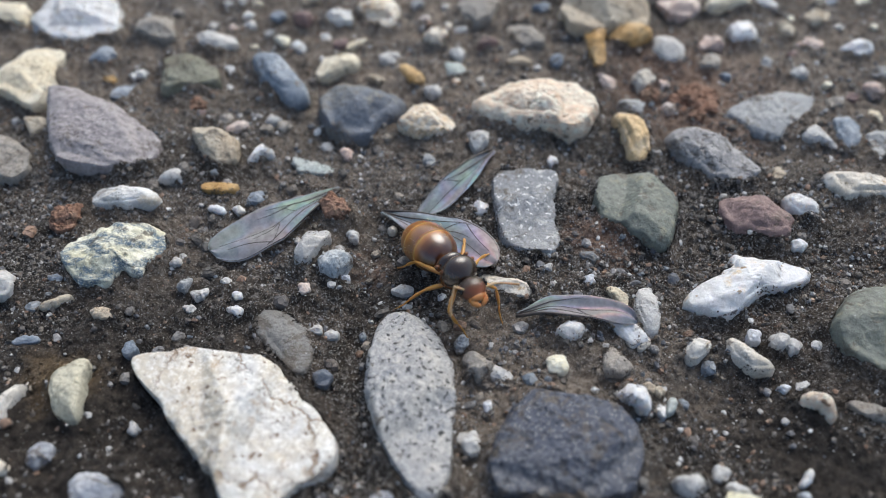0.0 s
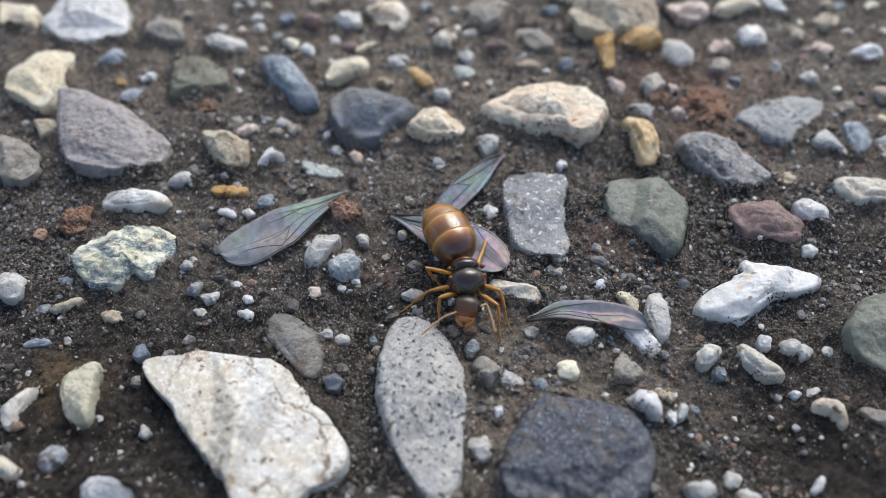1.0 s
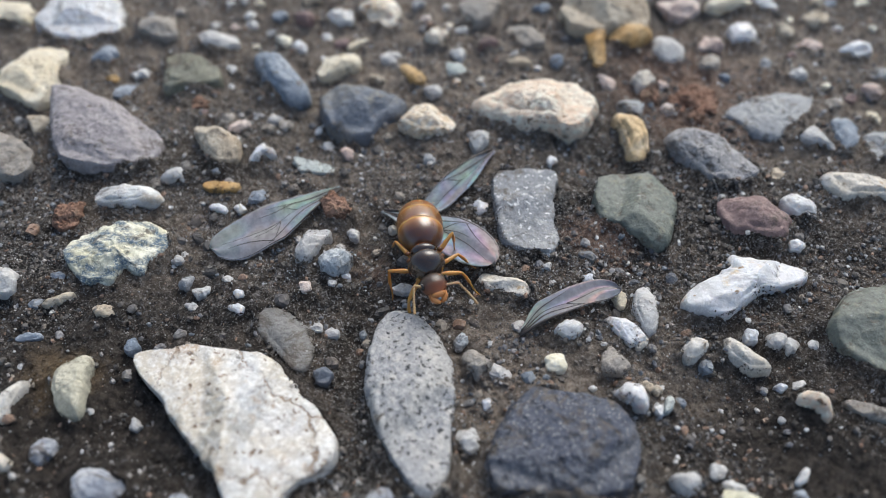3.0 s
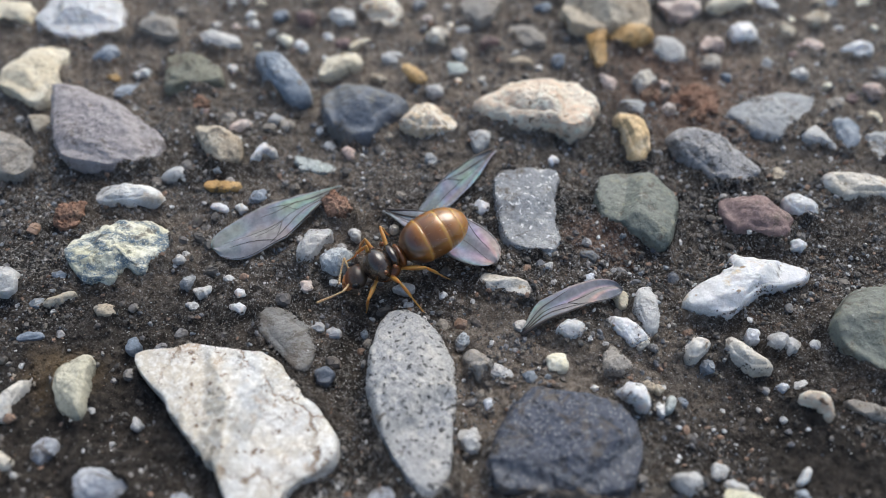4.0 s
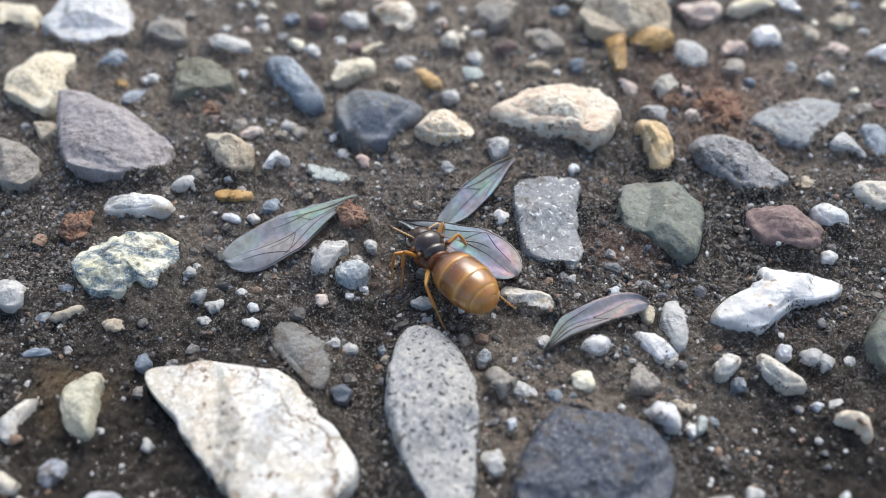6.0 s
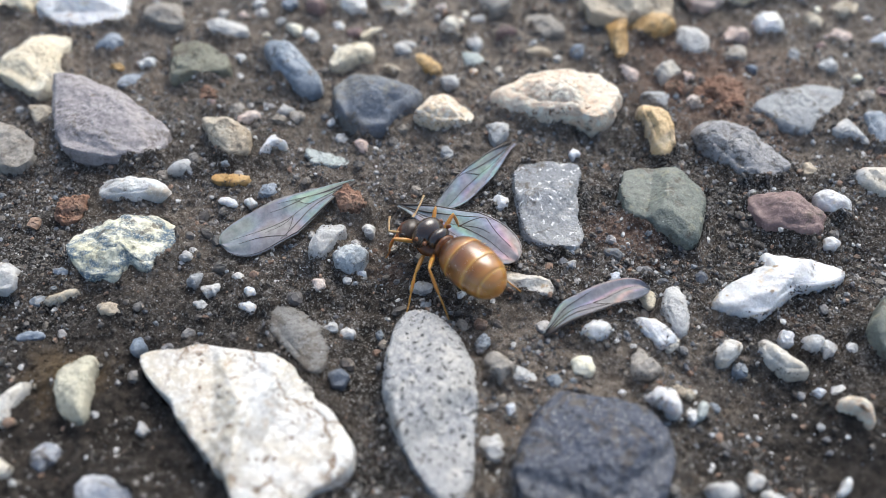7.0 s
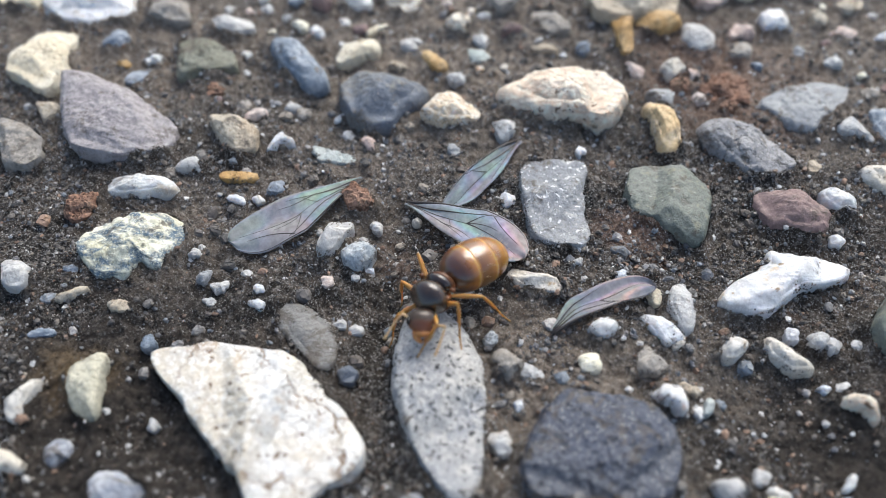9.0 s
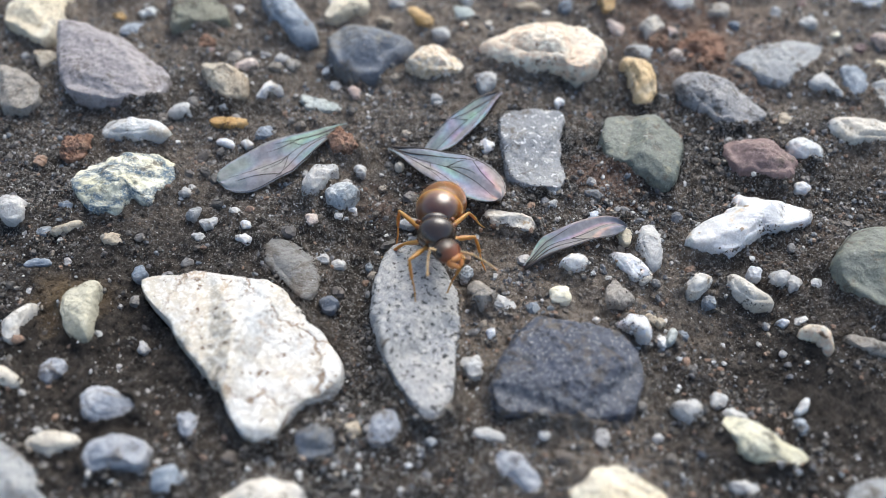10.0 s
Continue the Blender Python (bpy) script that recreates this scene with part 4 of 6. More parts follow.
stone("flat pale stone set in dark gravel", "palegrey", -2.10, -2.81, 0.46, 0.24, [(0.01, -0.00), (0.24, 0.02), (0.01, -0.00), (0.06, 0.04), (-0.06, -0.02)])
stone("small grey-white chip set in dark gravel", "palegrey", -5.75, -5.44, 0.38, 0.3, [(-0.00, -0.00), (0.06, -0.06), (0.04, 0.00), (0.02, -0.01), (-0.05, 0.06)])
stone("smooth beige pebble beneath a wing", "tanwhite", -2.89, 1.60, 0.30, 0.3, [(-0.00, 0.00), (-0.10, -0.03), (-0.05, 0.03), (0.03, 0.01), (-0.03, 0.06)])
stone("dark green-grey slab with pale rim", "green", 11.57, 3.25, 2.64, 1.08, [(-0.00, 0.02), (-0.06, -0.07), (-0.06, 0.03), (0.01, 0.05), (0.05, -0.01), (0.01, 0.00), (-0.01, -0.00), (-0.02, 0.00), (0.00, 0.01), (0.01, -0.01), (0.00, 0.00), (-0.01, -0.00)])
stone("dusky red-purple rounded stone set in dark gravel", "redpurple", 18.37, 2.57, 1.86, 0.84, [(0.00, 0.00), (0.08, -0.13), (-0.02, 0.00), (-0.00, -0.03), (0.04, 0.01), (-0.00, -0.00), (0.01, 0.01), (-0.00, -0.00), (0.00, -0.01), (0.01, -0.00), (-0.01, -0.01), (-0.00, 0.00)])
stone("white angular pebble set in dark gravel", "white", 21.28, 3.51, 1.00, 0.6, [(-0.01, -0.01), (0.06, -0.14), (0.06, -0.02), (0.02, -0.01), (-0.03, 0.01), (-0.01, 0.01), (0.03, 0.02), (-0.01, 0.02)])
stone("small bluish-white pebble set in dark gravel", "white", 20.55, 0.76, 0.47, 0.36, [(-0.00, -0.00), (0.07, 0.04), (0.01, 0.01), (0.02, -0.00), (0.08, 0.03)])
stone("cream-tan oblong stone set in dark gravel", "tanwhite", 25.52, 5.08, 1.63, 0.78, [(-0.02, -0.02), (0.44, 0.02), (0.05, 0.02), (0.04, -0.03), (0.03, 0.02), (-0.01, -0.04), (0.01, 0.02), (-0.00, -0.01), (0.00, 0.01), (-0.00, 0.01), (0.01, 0.00), (-0.01, 0.02)])
stone("long jagged white quartz stone", "white", 16.48, -2.30, 2.00, 0.9, [(-0.06, 0.11), (0.22, 0.46), (0.11, -0.05), (0.07, 0.12), (0.03, 0.06), (-0.00, 0.04), (0.03, -0.01), (0.01, 0.03), (0.00, 0.01), (-0.00, -0.01), (0.01, 0.02), (0.00, 0.01)])
stone("white and tan hooked stone", "cream", 9.60, -3.13, 0.53, 0.42, [(0.09, 0.02), (-0.17, -0.35), (0.07, 0.10), (-0.02, 0.05), (0.07, -0.01)])
stone("white wedge-shaped stone set in dark gravel", "white", 9.74, -5.36, 0.85, 0.48, [(0.04, -0.01), (-0.07, -0.30), (0.03, 0.04), (-0.05, -0.00), (0.03, -0.03), (-0.04, 0.03), (-0.03, -0.00), (0.03, 0.02)])
stone("upright translucent grey stone set in dark gravel", "palegrey", 10.95, -4.09, 0.97, 0.54, [(-0.02, 0.00), (-0.46, -0.01), (-0.03, 0.01), (0.12, -0.02), (-0.01, -0.00), (-0.03, 0.00), (0.00, 0.01), (0.01, 0.00)])
stone("large green-grey rounded stone set in dark gravel", "green", 22.71, -5.18, 2.40, 1.32, [(-0.07, -0.00), (-0.17, 0.15), (-0.11, 0.08), (-0.01, 0.01), (0.01, -0.05), (0.02, -0.04), (0.01, 0.01), (0.01, 0.02), (0.00, 0.02), (-0.00, 0.00), (-0.01, -0.01), (-0.01, -0.01)])
stone("cream rough stone set in dark gravel", "tanwhite", 13.20, -6.26, 0.72, 0.6, [(-0.01, 0.02), (-0.05, 0.24), (0.04, 0.02), (0.00, -0.01), (-0.02, 0.01)])
stone("white tapered stone with brown flecks", "tanwhite", 15.69, -6.68, 0.86, 0.6, [(-0.04, -0.05), (-0.12, -0.45), (0.03, -0.03), (-0.07, 0.03), (-0.05, -0.04), (-0.00, 0.01), (-0.02, 0.04), (0.01, 0.01)])
stone("small grey-white cube of stone", "palegrey", 17.70, -5.66, 0.55, 0.48, [(-0.01, -0.01), (0.02, 0.13), (-0.01, 0.04), (-0.03, -0.03), (0.05, -0.04)])
stone("large white quartz stone with rusty cracks", "crackedwhite", -9.53, -10.71, 3.85, 1.44, [(0.07, 0.03), (0.00, -0.35), (-0.03, 0.08), (-0.00, -0.04), (0.08, -0.02), (-0.03, -0.03), (-0.01, -0.02), (-0.02, 0.02), (0.01, -0.01), (0.01, 0.01), (-0.01, -0.01), (0.01, 0.01), (-0.01, -0.00), (0.00, -0.00), (-0.01, 0.01), (0.00, -0.01)])
stone("greenish-grey and cream stone set in dark gravel", "oliveyellow", -18.11, -9.08, 1.25, 0.72, [(-0.09, 0.02), (-0.38, -0.19), (-0.09, -0.00), (0.05, 0.03), (0.07, 0.02), (0.00, 0.02), (-0.03, -0.02), (-0.02, -0.02)])
stone("white and tan crooked stone", "tanwhite", -20.92, -9.98, 0.69, 0.54, [(-0.17, -0.05), (-0.43, 0.23), (-0.13, 0.01), (0.12, -0.08), (0.07, -0.06), (-0.00, 0.05), (-0.05, 0.03), (-0.03, -0.00)])
stone("pale tan rounded pebble set in dark gravel", "tanwhite", -20.40, -13.06, 0.77, 0.6, [(0.01, -0.06), (0.03, -0.23), (0.14, 0.02), (-0.05, -0.05), (0.03, -0.03), (0.01, 0.03), (-0.03, -0.03), (0.02, 0.01)])
stone("bluish-white lumpy quartz set in dark gravel", "dullblue", -15.26, -14.16, 1.16, 0.6, [(-0.02, -0.02), (0.16, -0.13), (0.08, 0.02), (0.02, -0.02), (0.03, -0.01), (-0.01, 0.01), (0.01, 0.00), (-0.00, -0.01)])
stone("small bluish-white stone set in dark gravel", "dullblue", -11.45, -14.96, 0.57, 0.36, [(0.04, -0.00), (-0.18, -0.22), (0.06, 0.05), (-0.01, -0.01), (0.03, -0.00)])
stone("cream-white egg-shaped pebble set in dark gravel", "tanwhite", -17.00, -16.10, 0.87, 0.72, [(-0.00, -0.01), (0.24, 0.05), (-0.00, 0.02), (0.07, 0.05), (0.00, 0.00), (-0.00, 0.00), (-0.01, -0.01), (0.00, 0.01)])
stone("bluish-grey knobbly stone set in dark gravel", "dullblue", -14.18, -16.45, 1.22, 0.72, [(-0.02, 0.03), (0.22, 0.07), (0.07, -0.04), (0.00, -0.02), (-0.02, 0.02), (-0.01, -0.01), (-0.01, -0.01), (-0.01, 0.01)])
stone("large dull grey stone set in dark gravel", "greyblue", -18.14, -18.25, 1.69, 0.84, [(0.06, -0.03), (-0.18, -0.30), (0.07, 0.04), (-0.06, 0.02), (-0.02, -0.05), (0.01, 0.04), (-0.01, -0.01), (0.02, -0.03), (-0.01, 0.01), (-0.02, -0.00), (0.01, -0.00), (-0.01, 0.01)])
stone("cream and grey rough stone", "tanwhite", -7.25, -18.45, 1.55, 0.72, [(-0.00, 0.03), (0.26, 0.00), (0.01, -0.06), (-0.00, -0.00), (-0.01, 0.00), (-0.02, -0.01), (-0.01, 0.01), (0.01, -0.00), (-0.01, 0.02), (0.02, -0.00), (0.00, 0.00), (0.01, 0.00)])
stone("blue-grey pale stone set in dark gravel", "dullblue", -2.61, -14.81, 0.94, 0.48, [(0.01, 0.00), (-0.17, 0.13), (0.02, -0.00), (0.01, -0.05), (0.00, 0.02), (0.01, -0.02), (0.01, -0.02), (0.01, 0.01)])
stone("long speckled granite stone set in dark gravel", "granite", -1.37, -9.25, 3.05, 1.2, [(-0.01, 0.04), (-0.38, -0.12), (-0.03, 0.04), (0.08, 0.07), (0.01, -0.01), (-0.01, -0.04), (-0.02, -0.00), (-0.00, 0.01), (0.00, 0.00), (0.01, -0.01), (-0.00, -0.00), (-0.00, -0.00), (0.00, 0.00), (0.00, 0.00), (-0.00, 0.00), (-0.00, 0.00)])
stone("large dark porous basalt stone", "porousdark", 5.86, -11.99, 3.18, 1.14, [(0.00, 0.02), (0.14, 0.01), (0.01, -0.06), (-0.03, 0.04), (-0.00, -0.01), (-0.01, -0.00), (0.01, 0.01), (-0.01, -0.00), (0.00, 0.00), (0.01, -0.00), (-0.00, 0.00), (0.00, -0.00), (-0.00, -0.00), (-0.01, 0.00), (-0.00, 0.00), (-0.00, -0.00)])
stone("pale blue-grey stone set in dark gravel", "dullblue", 3.39, -16.66, 0.93, 0.48, [(-0.02, 0.03), (-0.01, -0.31), (-0.07, -0.05), (-0.04, 0.00), (0.01, 0.01), (0.01, 0.02), (0.00, -0.01), (-0.01, -0.01)])
stone("pale flat chip set in dark gravel", "palegrey", 2.18, -15.06, 0.47, 0.24, [(-0.02, 0.04), (0.39, -0.15), (0.03, -0.08), (0.09, -0.04), (-0.02, -0.01)])
stone("cream sandstone lump set in dark gravel", "cream", 7.41, -17.87, 1.71, 0.72, [(-0.01, 0.04), (0.20, -0.01), (0.03, -0.11), (0.01, -0.01), (0.02, 0.00), (-0.02, 0.00), (-0.00, 0.03), (0.00, -0.01), (0.01, 0.02), (0.01, 0.01), (0.00, 0.00), (0.01, 0.00)])
stone("pale cream stone with greenish tinge", "creamgreen", 14.38, -15.07, 1.24, 0.66, [(-0.07, -0.05), (0.14, -0.36), (0.09, -0.07), (-0.07, -0.06), (0.02, -0.05), (-0.04, -0.01), (-0.00, -0.03), (-0.01, -0.00)])
stone("pale translucent stone set in dark gravel", "palegrey", 11.41, -13.54, 0.69, 0.42, [(0.01, -0.00), (0.02, -0.02), (-0.01, 0.11), (-0.01, -0.02), (0.01, -0.02)])
stone("blue-grey rounded stone set in dark gravel", "greyblue", 18.73, -17.67, 1.34, 0.72, [(0.01, 0.01), (0.11, 0.10), (-0.05, -0.05), (-0.08, 0.03), (-0.01, 0.01), (-0.03, 0.00), (-0.01, 0.01), (0.02, -0.02)])
stone("small white chip set in dark gravel", "white", 16.94, -13.07, 0.33, 0.3, [(0.06, -0.04), (-0.14, 0.47), (-0.04, -0.06), (-0.14, -0.04), (0.03, 0.01)])
stone("small pale stone set in dark gravel", "palegrey", 13.28, -17.07, 0.45, 0.3, [(-0.00, 0.01), (0.31, -0.08), (-0.02, -0.03), (0.05, -0.03), (0.05, 0.03)])
stone("small white chip set in dark gravel", "white", 15.73, -16.27, 0.24, 0.24, [(-0.00, -0.00), (0.03, -0.14), (0.05, 0.02), (0.06, -0.12), (0.01, -0.00)])
stone("small blue-grey stone set in dark gravel", "bluegrey", 16.47, -14.15, 0.36, 0.3, [(0.02, 0.02), (-0.18, -0.05), (0.03, 0.05), (0.03, -0.11), (0.01, -0.04)])
stone("reddish tan stone set in dark gravel", "tan", -3.99, -15.05, 0.42, 0.36, [(0.02, 0.01), (-0.10, -0.09), (-0.04, 0.10), (0.01, -0.10), (0.03, -0.04)])
stone("small cream-white square pebble set in dark gravel", "creamyellow", 5.86, -7.49, 0.66, 0.48, [(0.00, -0.00), (-0.15, -0.02), (0.01, 0.00), (-0.05, -0.03), (0.03, -0.02)])
stone("flat translucent beige flake set in dark gravel", "palegrey", 2.92, -7.86, 0.51, 0.24, [(-0.03, -0.06), (0.21, -0.31), (0.09, -0.02), (-0.08, -0.04), (0.04, -0.02)])
stone("brown-grey wedge of stone set in dark gravel", "greybrown", 8.83, -7.29, 0.82, 0.54, [(0.01, -0.04), (-0.13, -0.05), (0.10, -0.15), (0.01, -0.00), (0.02, 0.02), (-0.01, -0.04), (-0.02, -0.02), (0.01, -0.01)])
stone("smooth white rounded stone set in dark gravel", "white", 9.52, -9.26, 0.79, 0.66, [(-0.01, 0.03), (-0.08, -0.15), (-0.10, 0.02), (-0.02, 0.01), (0.00, 0.02), (0.03, -0.04), (0.01, 0.00), (-0.02, -0.00)])
stone("small white pebble set in dark gravel", "white", 7.63, -8.81, 0.20, 0.24, [(-0.00, 0.01), (-0.01, 0.02), (0.00, 0.07), (0.13, -0.00), (-0.00, 0.02)])
stone("thin grey-green sliver set in dark gravel", "palegreen", 11.27, -9.62, 0.33, 0.36, [(0.07, -0.01), (-0.38, 0.30), (0.03, -0.02), (-0.01, -0.05), (-0.02, 0.06)])
stone("small beige pebble set in dark gravel", "tan", 10.84, -8.76, 0.29, 0.3, [(-0.00, 0.00), (-0.05, 0.01), (0.01, -0.00), (0.13, -0.06), (-0.00, 0.00)])
stone("pinkish cream curled stone set in dark gravel", "creampink", 18.40, -9.47, 0.73, 0.78, [(0.06, 0.12), (-0.03, -0.35), (-0.16, 0.07), (0.03, 0.07), (0.05, -0.01)])
stone("small bluish-white pebble set in dark gravel", "bluewhite", 17.27, -8.36, 0.28, 0.3, [(-0.02, 0.01), (0.05, 0.04), (0.06, 0.10), (0.11, -0.01), (-0.02, 0.04)])
stone("grey layered stone set in dark gravel", "greybrown", 21.14, -9.80, 0.68, 0.42, [(-0.03, -0.10), (0.40, -0.33), (0.07, 0.01), (-0.01, -0.15), (0.05, 0.00), (-0.04, -0.02), (0.02, -0.01), (0.00, 0.02)])
stone("small dark grey stone set in dark gravel", "slate", -5.90, -8.16, 0.51, 0.3, [(0.00, 0.00), (-0.04, -0.04), (0.00, 0.05), (0.02, -0.01), (0.02, 0.07)])
stone("small pale blue chip set in dark gravel", "bluewhite", 2.33, -9.70, 0.27, 0.18, [(0.00, 0.01), (-0.23, -0.00), (-0.00, 0.03), (-0.02, -0.12), (-0.00, -0.02)])
stone("dark grey blocky stone set in dark gravel", "slate", -5.59, -15.60, 1.00, 0.48, [(-0.00, -0.00), (0.01, -0.01), (-0.00, 0.00), (-0.01, -0.00), (-0.03, 0.03), (-0.04, 0.01), (0.02, 0.01), (-0.00, -0.01)])
stone("blue-grey flake set in dark gravel", "bluegrey", -11.74, -17.54, 0.70, 0.3, [(-0.00, -0.00), (-0.00, -0.02), (0.01, 0.00), (0.01, -0.02), (0.08, 0.03)])



def chip(label, kind, x, y, radius):
    """A small broken stone, its outline drawn by chance."""
    rng = random.Random(int(1000 * x) + int(317 * y))
    lobes = [(rng.uniform(-0.4, 0.4) / (k + 1.2), rng.uniform(-0.4, 0.4) / (k + 1.2)) for k in range(6)]
    return stone(label, kind, x, y, radius, radius * rng.uniform(0.6, 0.85), lobes)


chip("round grey pebble set in dark gravel", "palegrey", -16.32, 5.53, 0.66)
chip("reddish crumbs of brick-like stone", "rust", -16.45, 12.22, 0.56)
chip("small ochre pebble set in dark gravel", "ochre", -23.23, 14.72, 0.37)
chip("small white chip set in dark gravel", "white", -15.08, 15.90, 0.36)
chip("flat blue-grey chip set in dark gravel", "bluegrey", -11.14, 3.77, 0.52)
chip("small pale pebble set in dark gravel", "palegrey", -11.36, 10.84, 0.45)
chip("flat brown chip set in dark gravel", "greybrown", -14.37, 10.64, 0.50)
chip("reddish brown pebble set in dark gravel", "redpurple", -7.40, 19.01, 0.50)
chip("small white chip set in dark gravel", "white", -8.65, 19.63, 0.37)
chip("pale grey chip set in dark gravel", "palegrey", -4.14, 17.38, 0.58)
chip("small white pebble set in dark gravel", "white", 6.76, 7.19, 0.35)
chip("small grey pebble set in dark gravel", "greyblue", -0.79, 7.17, 0.42)
chip("reddish crumb of stone in dark gravel", "rust", 14.20, 13.57, 0.57)
chip("reddish crumb of stone in dark gravel", "rust", 16.66, 12.91, 0.66)
chip("pinkish crumb of stone in dark gravel", "pink", 17.79, 13.51, 0.40)
chip("reddish crumb of stone in dark gravel", "rust", 16.99, 11.60, 0.48)
chip("pinkish crumb of stone in dark gravel", "pink", 15.26, 14.59, 0.40)
chip("small tan oval pebble set in dark gravel", "tan", 20.79, 6.25, 0.46)
chip("small grey pebble set in dark gravel", "palegrey", -6.60, -5.27, 0.32)
chip("glassy grey pebble set in wet soil", "palegrey", -14.66, -10.96, 0.31)
chip("flat grey chip set in dark gravel", "palegrey", -12.94, -3.28, 0.40)
chip("small grey pebble set in dark gravel", "greyblue", -14.12, -2.59, 0.38)
chip("small grey pebble set in dark gravel", "palegrey", -13.35, -4.07, 0.30)
chip("tan pebble set in dark gravel", "tan", -17.95, -4.63, 0.45)
chip("small blue-grey chip set in dark gravel", "bluegrey", -16.02, -6.47, 0.40)
chip("blue-grey pebble set in wet soil", "dullblue", -18.52, -12.51, 0.64)
chip("small bluish pebble set in dark gravel", "bluewhite", 8.12, -2.14, 0.37)
chip("rough grey-tan stone set in silt", "greybrown", 1.83, -7.69, 0.73)
chip("pale angular chip set in silt", "palegrey", 1.52, -11.51, 0.63)
chip("small tan pebble set in silt", "tan", 10.43, -8.67, 0.35)
chip("pale bluish pebble set in dark gravel", "bluewhite", 16.48, -5.35, 0.45)
chip("pale pebble set in dark gravel", "palegrey", 18.23, -6.09, 0.42)
chip("pale pebble set in dark soil", "palegrey", 12.84, -12.93, 0.43)
chip("tan-white stone set in dark gravel", "tanwhite", 10.47, -6.08, 0.45)
chip("small pale pebble set in dark gravel", "whitegrey", 13.39, -13.57, 0.40)
chip("dark blue-grey chip set in dark gravel", "slate", 8.44, -0.40, 0.42)
chip("small pale chip set in dark gravel", "palegrey", 12.26, 1.21, 0.33)
chip("small brown pebble set in dark gravel", "greybrown", -9.37, -8.40, 0.37)
chip("small grey chip set in dark gravel", "bluemottled", 1.22, -5.97, 0.37)
chip("pale pebble set in silt", "whitegrey", 9.15, -7.37, 0.32)
chip("small bluish pebble set in dark gravel", "bluewhite", -5.49, -1.96, 0.30)
chip("small grey pebble set in dark gravel", "palegrey", -9.70, -7.18, 0.25)
chip("small pale pebble set in dark gravel", "palegrey", -14.94, -1.07, 0.32)


def scatter_stones(count, single):
    """Smaller gravel between the stones further off."""
    rng = random.Random(77)
    made, all_made = 0, []
    while made < count:
        x, y = rng.uniform(-42, 42), rng.uniform(9, 38)
        if abs(x) > 22 + (y + 22) * 0.4:
            continue
        r = rng.uniform(0.25, 0.95)
        if any(math.hypot(x - s[0], y - s[1]) < r * 1.1 + s[2] for s in SOLID):
            continue
        kind, tint = rng.choice((("palegrey", "pale grey"), ("greybrown", "grey-brown"), ("tan", "tan"), ("bluegrey", "blue-grey"), ("greyblue", "dull grey"), ("cream", "cream"), ("white", "white"), ("tanwhite", "tan"), ("palegrey", "pale grey"), ("whitegrey", "white and grey"), ("rustywhite", "rusty white"), ("creamyellow", "pale cream"), ("pink", "pinkish"), ("redpurple", "dusky red")))
        lobes = [(rng.uniform(-0.4, 0.4) / (k + 1.3), rng.uniform(-0.4, 0.4) / (k + 1.3)) for k in range(7)]
        all_made.append(stone("small " + tint + " pebble lying in dark gravel", kind, x, y, r, r * rng.uniform(0.5, 0.8), lobes))
        made += 1
    # the furthest lie too far off to tell apart: one mesh
    all_made.sort(key=lambda ob: ob.location.y)
    verts, faces, mats, slots = [], [], [], []
    for ob in all_made[single:]:
        n, mat = len(verts), ob.data.materials[0]
        if mat not in slots:
            slots.append(mat)
        verts += [v.co + ob.location for v in ob.data.vertices]
        for one in ob.data.polygons:
            faces.append(tuple(i + n for i in one.vertices))
            mats.append(slots.index(mat))
        bpy.data.objects.remove(ob)
    gravel = from_mesh("gravel", mesh_of("gravel", verts, faces), slots[0])
    for mat in slots[1:]:
        gravel.data.materials.append(mat)
    gravel.data.polygons.foreach_set("material_index", mats)
    tagged(gravel, "mixed pale and grey gravel lying far off in dark soil", "gravel", kind="stuff")


scatter_stones(270, 120)

note_stones()
ground = make_ground()


# ---- the ground's surface with its stones, for what lies or stands on it ----
from mathutils.bvhtree import BVHTree


def surface_tree():
    verts, faces = [], []
    for p, f in TOPS:
        n = len(verts)
        verts += [tuple(q) for q in p]
        faces += [tuple(i + n for i in one) for one in f]
    return BVHTree.FromPolygons(verts, faces)


TREE = surface_tree()


def top_z(x, y):
    hit = TREE.ray_cast(Vector((x, y, 20.0)), Vector((0, 0, -1)))[0]
    return max(ground_z(x, y), hit.z if hit else -9.0)


# ---- shed wings ----
def wing_edge(s, broad, shape):
    """Leading and trailing edge of a wing at s from base (0) to tip (1), in mm; shape: shares of the width before and behind the axis, where it is widest, width at the base."""
    ahead, behind, rise, root = shape
    tip = max(0.0, 1 - ((s - 0.70) / 0.30) ** 2.3) ** 0.5 if s > 0.70 else 1.0
    q = min(1.0, s / rise)
    lead = broad * (0.5 * root + ahead * min(1.0, s / 0.55)) * tip
    trail = -broad * (0.5 * root + behind * (3 * q ** 2 - 2 * q ** 3) ** 0.8) * tip
    return lead, trail


